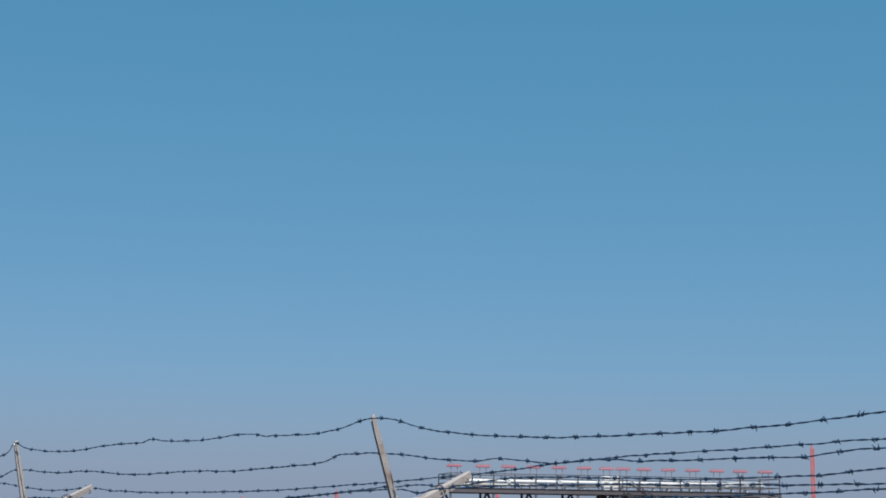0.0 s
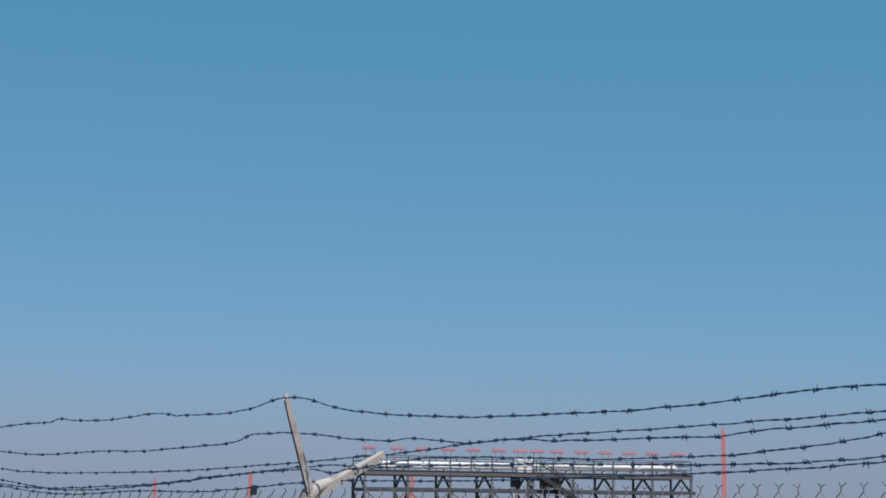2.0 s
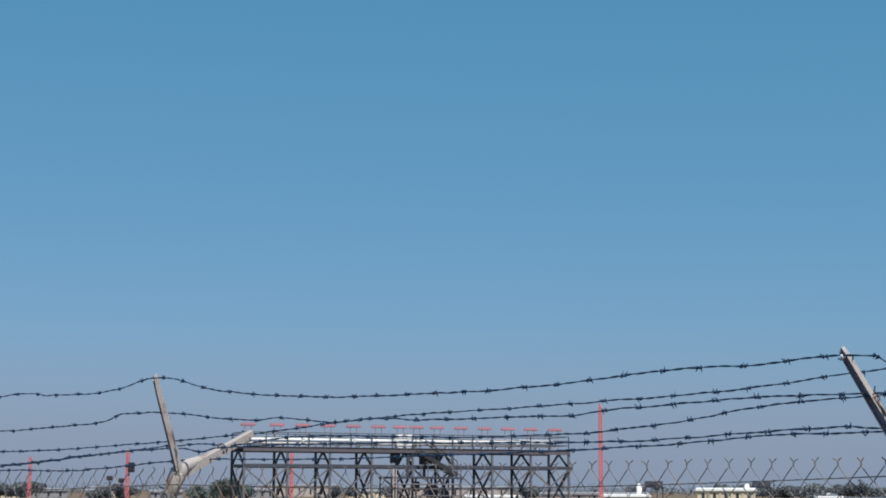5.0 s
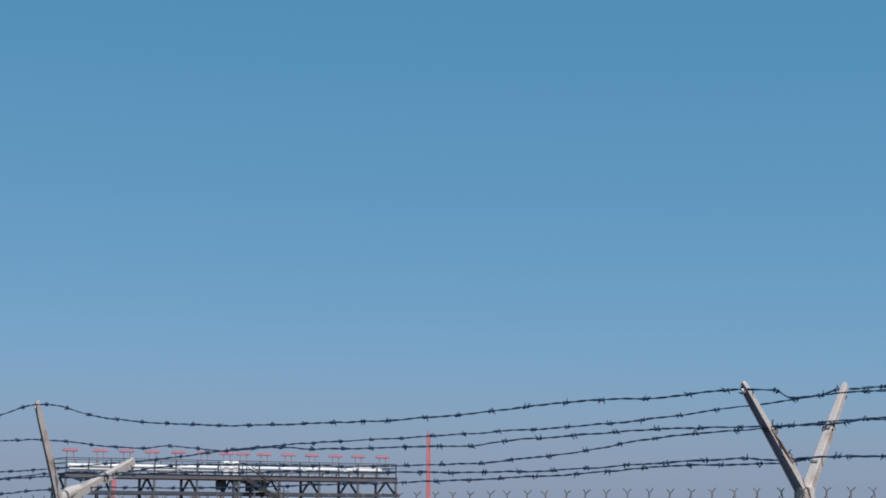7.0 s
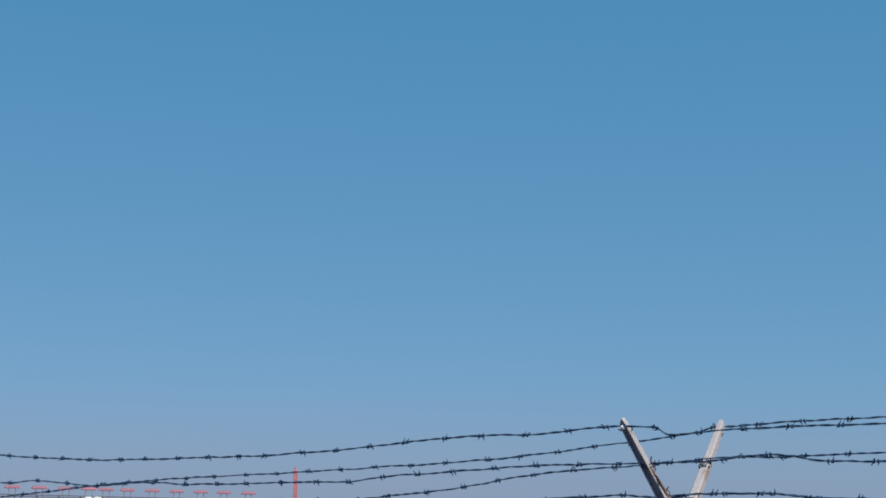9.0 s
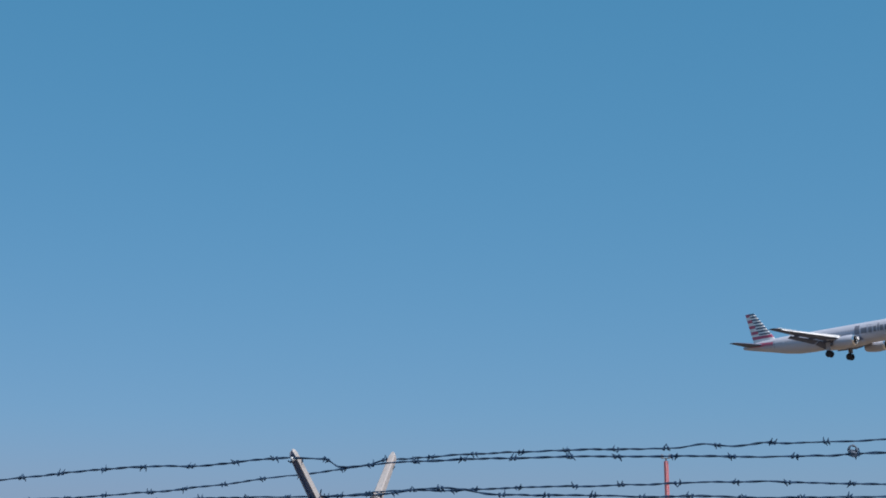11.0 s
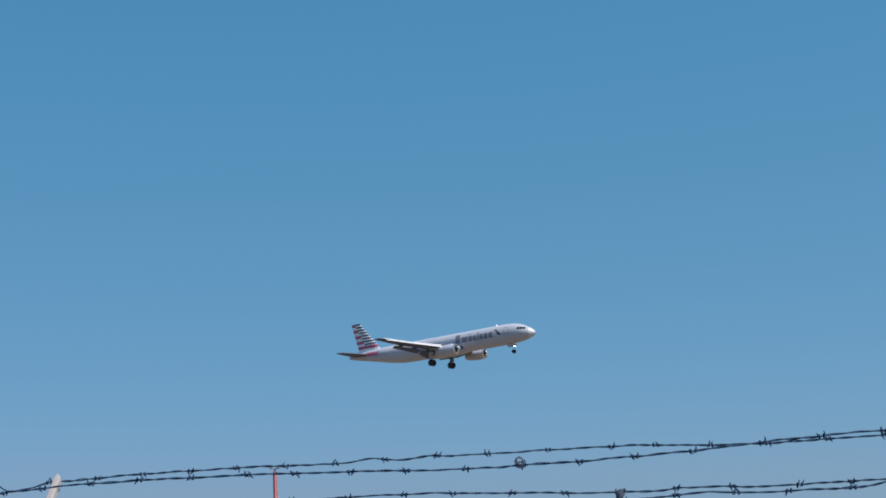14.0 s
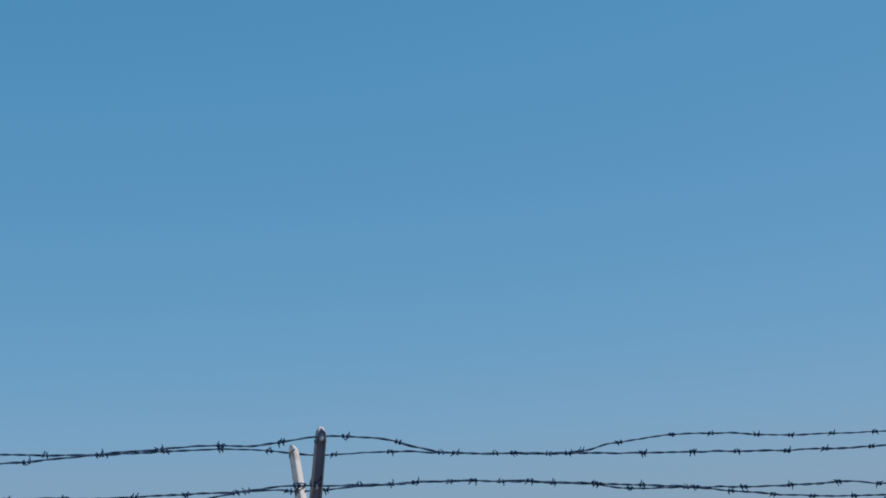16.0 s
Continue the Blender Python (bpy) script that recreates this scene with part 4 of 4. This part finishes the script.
# ------------------------------------------------------------------ airliner on approach
def airliner():
    PLANE = (Matrix.Translation((-20.37, 309.61, 51.17)) @ Matrix.Rotation(radians(-24.10), 4, "Z")
             @ Matrix.Rotation(radians(-2.14), 4, "Y") @ Matrix.Rotation(radians(1.23), 4, "X"))
    p = thing("airliner", PLANE, "silver-grey twin-engine airliner with striped tail, landing gear down", "airplane")
    # fuselage: station aft of the nose, half width, half height, centre height
    st = [(0, 0.06, 0.06, -0.55), (0.15, 0.36, 0.34, -0.53), (0.5, 0.72, 0.68, -0.50), (1.1, 1.10, 1.02, -0.42), (2.0, 1.45, 1.42, -0.28), (3.0, 1.70, 1.74, -0.14),
          (4.5, 1.90, 1.98, -0.03), (6.5, 1.975, 2.07, 0), (12, 1.975, 2.07, 0), (20, 1.975, 2.07, 0), (28, 1.975, 2.07, 0), (31, 1.95, 2.0, 0.06), (34, 1.78, 1.78, 0.26),
          (37, 1.45, 1.42, 0.56), (40, 1.02, 1.05, 0.80), (42.4, 0.62, 0.70, 0.95), (43.9, 0.34, 0.42, 1.02), (44.4, 0.22, 0.28, 1.03)]
    geo = Geo()
    n = 32
    geo.loft([[(-s, w * math.sin(2 * math.pi * k / n), c + h * math.cos(2 * math.pi * k / n)) for k in range(n)] for s, w, h, c in st])
    body = part("fuselage", geo, SKIN, p, smooth=True)
    # paler shell over the nose tip: sun on the nose put into its colour
    geo = Geo()
    geo.loft([[(-s + 0.02, 1.012 * w * math.sin(2 * math.pi * k / n), c + 1.012 * h * math.cos(2 * math.pi * k / n)) for k in range(n)] for s, w, h, c in st[:4]], caps=False)
    geo.add([(0.04, 0, -0.55)] + geo.v[:n], [(0, 1 + k, 1 + (k + 1) % n) for k in range(n)])
    part("nose_cone", geo, RADOME, p, "nose cone paled for the sun on it", smooth=True)

    def side(s, z, off=0.02):
        """A point on the skin at a station and height; right side is negative y."""
        S, Wd, Hh, Cc = (np.array(q) for q in zip(*st))
        w, h, c = np.interp(s, S, Wd), np.interp(s, S, Hh), np.interp(s, S, Cc)
        q = max(-0.999, min(0.999, (z - c) / h))
        return -(w * math.sqrt(1 - q * q) + off)

    def patch(geo, corners, both=True, mat=0, flip=1, off=0.02):
        """A skin-hugging panel given by stations and heights."""
        (s0, z0), (s1, z1), (s2, z2), (s3, z3) = corners
        rows = 4
        for sign in ((1, -1) if both else (flip,)):
            grid = []
            for i in range(rows + 1):
                u = i / rows
                for (sa, za), (sb, zb) in (((s0, z0), (s3, z3)), ((s1, z1), (s2, z2))):
                    s, z = sa + (sb - sa) * u, za + (zb - za) * u
                    grid.append((-s, sign * side(s, z, off), z))
            geo.add(grid, [(2 * i, 2 * i + 1, 2 * i + 3, 2 * i + 2) for i in range(rows)], mat)

    for flip in (1, -1):
        for s0, s1, lo, hi in ((1.55, 2.05, 0.32, 0.78), (2.1, 2.6, 0.36, 0.88), (2.65, 3.2, 0.40, 0.92)):
            geo = Geo()
            patch(geo, ((s0, lo), (s1, lo), (s1, hi), (s0, hi - 0.1)), both=False, flip=flip)
            part("cockpit_window", geo, GLASS_DARK, body, "dark cockpit glass")
        for k in range(58):
            s = 7.6 + k * 0.54
            if not 33 < s < 34:
                geo = Geo()
                patch(geo, ((s, 0.42), (s + 0.24, 0.42), (s + 0.24, 0.76), (s, 0.76)), both=False, flip=flip)
                part("cabin_window", geo, CABIN_PANE, body)
        for s in (5.1, 13.6, 25.3, 36.0):
            geo = Geo()
            for q, r in ((s, s + 0.05), (s + 0.85, s + 0.9)):
                patch(geo, ((q, -0.6), (r, -0.6), (r, 1.2), (q, 1.2)), both=False, flip=flip)
            patch(geo, ((s, 1.17), (s + 0.9, 1.17), (s + 0.9, 1.22), (s, 1.22)), both=False, flip=flip)
            part("cabin_door", geo, WING_GREY, body)
    # name band as plain bars, and a slanted emblem
    x = 17.2
    for width, high in ((1.25, 1.75), (1.45, 1.1), (0.95, 1.1), (0.7, 1.1), (0.35, 1.6), (0.85, 1.1), (0.95, 1.1), (0.95, 1.1)):
        geo = Geo()
        patch(geo, ((x, -0.35), (x - width * 0.86, -0.35), (x - width * 0.86, -0.35 + high), (x, -0.35 + high)), both=False, off=0.045)
        part("name_bar", geo, TITLE, p)
        x -= width + 0.18
    for flip in (1, -1):
        geo = Geo()
        patch(geo, ((7.3, -0.1), (6.6, -0.1), (7.2, 0.6), (7.8, 0.6)), both=False, flip=flip)
        part("emblem_base", geo, TAIL_BLUE, body)
        geo = Geo()
        patch(geo, ((7.8, 0.65), (7.2, 0.65), (7.7, 1.15), (8.3, 1.15)), both=False, flip=flip)
        part("emblem_top", geo, EMBLEM, body)
    # belly fairing and top domes
    geo = Geo()
    geo.loft([[(-s, w * math.sin(a), -1.5 + h * math.cos(a)) for a in (2 * math.pi * k / 20 for k in range(20))]
              for s, w, h in ((14.6, 0.4, 0.3), (16.0, 1.7, 0.75), (18.5, 2.15, 0.92), (22.5, 2.15, 0.92), (24.5, 1.7, 0.75), (26.0, 0.4, 0.3))])
    part("belly_fairing", geo, SKIN, p, smooth=True)
    for s, ln, hh in ((32.6, 1.5, 0.42), (8.4, 0.5, 0.35)):
        geo = Geo()
        geo.loft([[(-s - ln * q, 0.42 * f * math.sin(a), 1.95 + hh * f * math.cos(a)) for a in (2 * math.pi * k / 12 for k in range(12))]
                  for q, f in ((-0.55, 0.1), (-0.4, 0.7), (-0.1, 1.0), (0.3, 0.8), (0.6, 0.1))])
        part("antenna_dome", geo, WHITE, p, smooth=True)
    # wings
    foil = [(0.0, 0.0), (0.03, 0.045), (0.12, 0.075), (0.35, 0.085), (0.65, 0.055), (1.0, 0.004), (1.0, -0.004), (0.65, -0.03), (0.35, -0.05), (0.12, -0.04), (0.03, -0.025)]

    def plate(stations, vertical=False):
        geo = Geo()
        rings = []
        for span, lead, chord, z, thick, twist in stations:
            ring = []
            for c, t in foil:
                q = radians(twist)
                dx, dz = -c * chord, t * chord * thick
                dx, dz = dx * math.cos(q) + dz * math.sin(q) * 0, dz + c * chord * -math.sin(q)
                ring.append((lead + dx, dz, z) if vertical else (lead + dx, span, z + dz))
            rings.append(ring)
        geo.loft(rings)
        return geo

    for sgn in (-1, 1):
        wing = part("wing", plate([(sgn * 1.2, -15.4, 8.0, -1.35, 1.3, -2), (sgn * 2.2, -16.2, 6.6, -1.28, 1.25, -2), (sgn * 6.4, -18.6, 4.0, -0.88, 1.15, -1),
                                   (sgn * 11.5, -21.6, 2.85, -0.30, 1.0, 0), (sgn * 16.7, -25.0, 1.7, 0.75, 0.95, 1), (sgn * 17.15, -25.6, 1.3, 0.85, 0.6, 1)]),
                    WING_GREY, p, smooth=True)
        # white strip added for the highlight along the wing's front edge
        edge = plate([(sgn * 2.3, -16.10, 1.0, -1.15, 2.6, -4), (sgn * 6.4, -18.42, 0.85, -0.76, 2.4, -4), (sgn * 11.5, -21.45, 0.7, -0.18, 2.2, -4),
                      (sgn * 16.7, -24.90, 0.5, 0.84, 2.0, -4)])
        part("sunlit_edge", edge, WHITE, wing, "white strip painted for the sunlit wing edge", smooth=True)
        for a, b, la, lb, ca, cb, za, zb in ((2.1, 6.3, -22.5, -22.4, 1.6, 1.3, -1.55, -1.12), (6.6, 12.8, -22.55, -24.75, 1.2, 0.85, -1.1, -0.35)):
            part("flap", plate([(sgn * a, la, ca, za, 1.2, 30), (sgn * b, lb, cb, zb, 1.2, 30)]), WING_GREY, wing, smooth=True)
        # slat coloured white, so that it carries the sunlit edge too
        part("slat", plate([(sgn * 2.5, -15.95, 0.85, -1.52, 2.0, -26), (sgn * 6.5, -18.25, 0.75, -1.12, 2.0, -26), (sgn * 16.2, -24.35, 0.5, 0.42, 2.0, -26)]), WHITE, wing, "drooped slat whitened for the sun on it", smooth=True)
        for y, s in ((4.6, 21.6), (8.6, 21.9), (11.9, 23.2)):
            z = -1.35 + (y - 2) * 0.105
            geo = Geo()
            geo.loft([[(-s - q * 3.2, sgn * y + 0.2 * f * math.sin(a), z - q * 0.55 + 0.3 * f * math.cos(a)) for a in (2 * math.pi * k / 10 for k in range(10))]
                      for q, f in ((-0.35, 0.1), (-0.1, 0.8), (0.25, 1.0), (0.55, 0.7), (0.8, 0.1))])
            part("flap_fairing", geo, WING_GREY, wing, smooth=True)
        # engine
        ey, ez = sgn * 5.75, -2.0
        geo = Geo()

        def ring(s, r, drop=0.0):
            return [(-s, ey + r * math.sin(a), ez + drop + r * math.cos(a)) for a in (2 * math.pi * k / 24 for k in range(24))]

        geo.loft([ring(14.95, 0.95), ring(15.3, 1.06), ring(16.3, 1.14), ring(17.5, 1.10), ring(18.6, 0.93), ring(19.4, 0.72), ring(19.35, 0.64), ring(18.8, 0.58)], caps=False)
        nac = part("engine_nacelle", geo, SKIN, p, smooth=True)
        geo = Geo()
        geo.loft([ring(15.35, 0.80), ring(15.0, 0.83), ring(14.82, 0.90), ring(14.86, 0.965), ring(15.15, 1.035)], caps=False)
        part("intake_lip", geo, BRIGHT, nac, "bright metal intake lip", smooth=True)
        geo = Geo()
        geo.loft([ring(15.3, 0.81), ring(15.95, 0.82)], caps=False)
        geo.loft([ring(15.9, 0.82), ring(15.92, 0.05)])
        geo.loft([ring(15.4, 0.03), ring(15.65, 0.2), ring(15.92, 0.3)])
        part("fan", geo, DARK, nac)
        geo = Geo()
        geo.loft([[(-s, ey + dy, z) for dy, z in ((-0.16, z0), (0.16, z0), (0.16, z1), (-0.16, z1))] for s, z0, z1 in ((15.9, -0.9, -0.72), (17.5, -0.95, -0.5), (20.0, -1.3, -0.7), (21.2, -1.2, -0.9))])
        part("pylon", geo, SKIN, nac)
        part("tailplane", plate([(sgn * 0.5, -38.9, 4.3, 0.95, 0.95, -1), (sgn * 5.9, -42.0, 1.75, 1.4, 0.9, -1), (sgn * 6.22, -42.5, 1.2, 1.43, 0.6, -1)]), WING_GREY, p, smooth=True)
        # main gear
        gx, gy, gz = -22.0, sgn * 3.8, -3.6
        geo = Geo()
        geo.tube([(gx, gy, -1.2), (gx, gy, -2.3), (gx, gy, gz)], [0.16, 0.15, 0.10], 10)
        geo.tube([(gx, gy - sgn * 1.3, -1.5), (gx, gy, -2.6)], 0.09, 8)
        geo.tube([(gx, gy - 0.5, gz), (gx, gy + 0.5, gz)], 0.09, 8)
        geo.beam((gx + 0.28, gy, -2.4), (gx + 0.2, gy, -3.2), 0.05, 0.05)
        leg = part("main_gear", geo, PALE_STEEL, p, smooth=True)
        part("gear_door", Geo().box(gx - 0.5, gx + 0.5, gy + sgn * 0.28, gy + sgn * 0.33, -2.9, -1.3), SKIN, leg)
        for off in (-0.46, 0.46):
            geo = Geo()
            geo.loft([[(gx + r * math.sin(a), gy + off + t, gz + r * math.cos(a)) for a in (2 * math.pi * k / 20 for k in range(20))]
                      for t, r in ((-0.22, 0.44), (-0.19, 0.60), (-0.09, 0.67), (0.09, 0.67), (0.19, 0.60), (0.22, 0.44))])
            wheel = part("wheel", geo, TYRE, leg, "black main wheel", smooth=True)
    geo = Geo()
    geo.tube([(-5.1, 0, -1.7), (-5.1, 0, -2.8), (-5.15, 0, -3.6)], [0.12, 0.11, 0.08], 10)
    geo.tube([(-5.1, -0.3, -3.6), (-5.1, 0.3, -3.6)], 0.06, 8)
    geo.tube([(-4.2, 0, -1.8), (-5.1, 0, -2.8)], 0.05, 8)
    leg = part("nose_gear", geo, WHITE, p, smooth=True)
    for y in (-0.35, 0.35):
        part("nose_gear_door", Geo().box(-6.3, -4.6, y - 0.02, y + 0.02, -2.55, -1.85), SKIN, leg)
        geo = Geo()
        geo.tube([(-4.95, y * 0.5, -2.55), (-4.86, y * 0.5, -2.55)], [0.05, 0.12], 10)
        part("taxi_light", geo, LIT, leg, "clear landing lamp on the nose leg")
    for y in (-0.24, 0.24):
        geo = Geo()
        geo.loft([[(-5.15 + r * math.sin(a), y + t, -3.6 + r * math.cos(a)) for a in (2 * math.pi * k / 18 for k in range(18))]
                  for t, r in ((-0.11, 0.25), (-0.08, 0.36), (0, 0.39), (0.08, 0.36), (0.11, 0.25))])
        part("nose_wheel", geo, TYRE, leg, smooth=True)
    # striped fin: rows from the tip down, rear half red, front half navy at twice the pace
    geo = Geo()
    rows = 42
    cs = [0.0, 0.05, 0.2, 0.57, 0.8, 1.0]
    half = [0.0, 0.045, 0.075, 0.085, 0.05, 0.004]

    def fin(u, c, h, sg):
        lead, chord, z = -41.2 + 5.2 * u, 2.15 + 3.6 * u, 7.95 - 6.7 * u
        return (lead - c * chord, sg * h * chord * 0.7, z)

    for sg in (-1, 1):
        grid = [fin(r / rows, c, h, sg) for r in range(rows + 1) for c, h in zip(cs, half)]
        for r in range(rows):
            for c in range(5):
                front = cs[c] < 0.49
                mat = 0
                if r >= 31:
                    mat = 1 if (r - 31) % 8 < 4 else 0
                elif front and r % 4 in (0, 1):
                    mat = 2
                elif not front and r % 8 < 4:
                    mat = 1
                k = r * 6 + c
                geo.add([grid[k], grid[k + 1], grid[k + 7], grid[k + 6]], [(0, 1, 2, 3)], mat)
    tip = [fin(0, c, h, -1) for c, h in zip(cs, half)] + [fin(0, c, h, 1) for c, h in reversed(list(zip(cs, half)))]
    geo.add(tip, [tuple(range(12))], 0)
    part("tail_fin", geo, [WHITE, TAIL_RED, TAIL_BLUE], p, "fin striped red, white and navy", smooth=True)
    cuts = np.linspace(36.3, 42.4, 13)
    for flip in (1, -1):
        geo = Geo()
        for s0, s1 in zip(cuts[:-1], cuts[1:]):
            lo0, lo1 = 0.42 + (s0 - 37.2) * 0.08, 0.42 + (s1 - 37.2) * 0.08
            patch(geo, ((s0, lo0), (s1, lo1), (s1, lo1 + 0.78), (s0, lo0 + 0.78)), both=False, flip=flip)
        part("tail_stripe", geo, TAIL_RED, p, "red stripe below the fin")


airliner()
scrap(-1.011, -0.20, 1.962, 1.976, 0.010, 0.006, 1, "small torn grey plastic scrap snagged on a barbed strand")
scrap(-0.802, 0.13, 1.894, 1.921, 0.007, 0.015, 2, "larger crumpled grey plastic scrap hanging from a barbed strand")
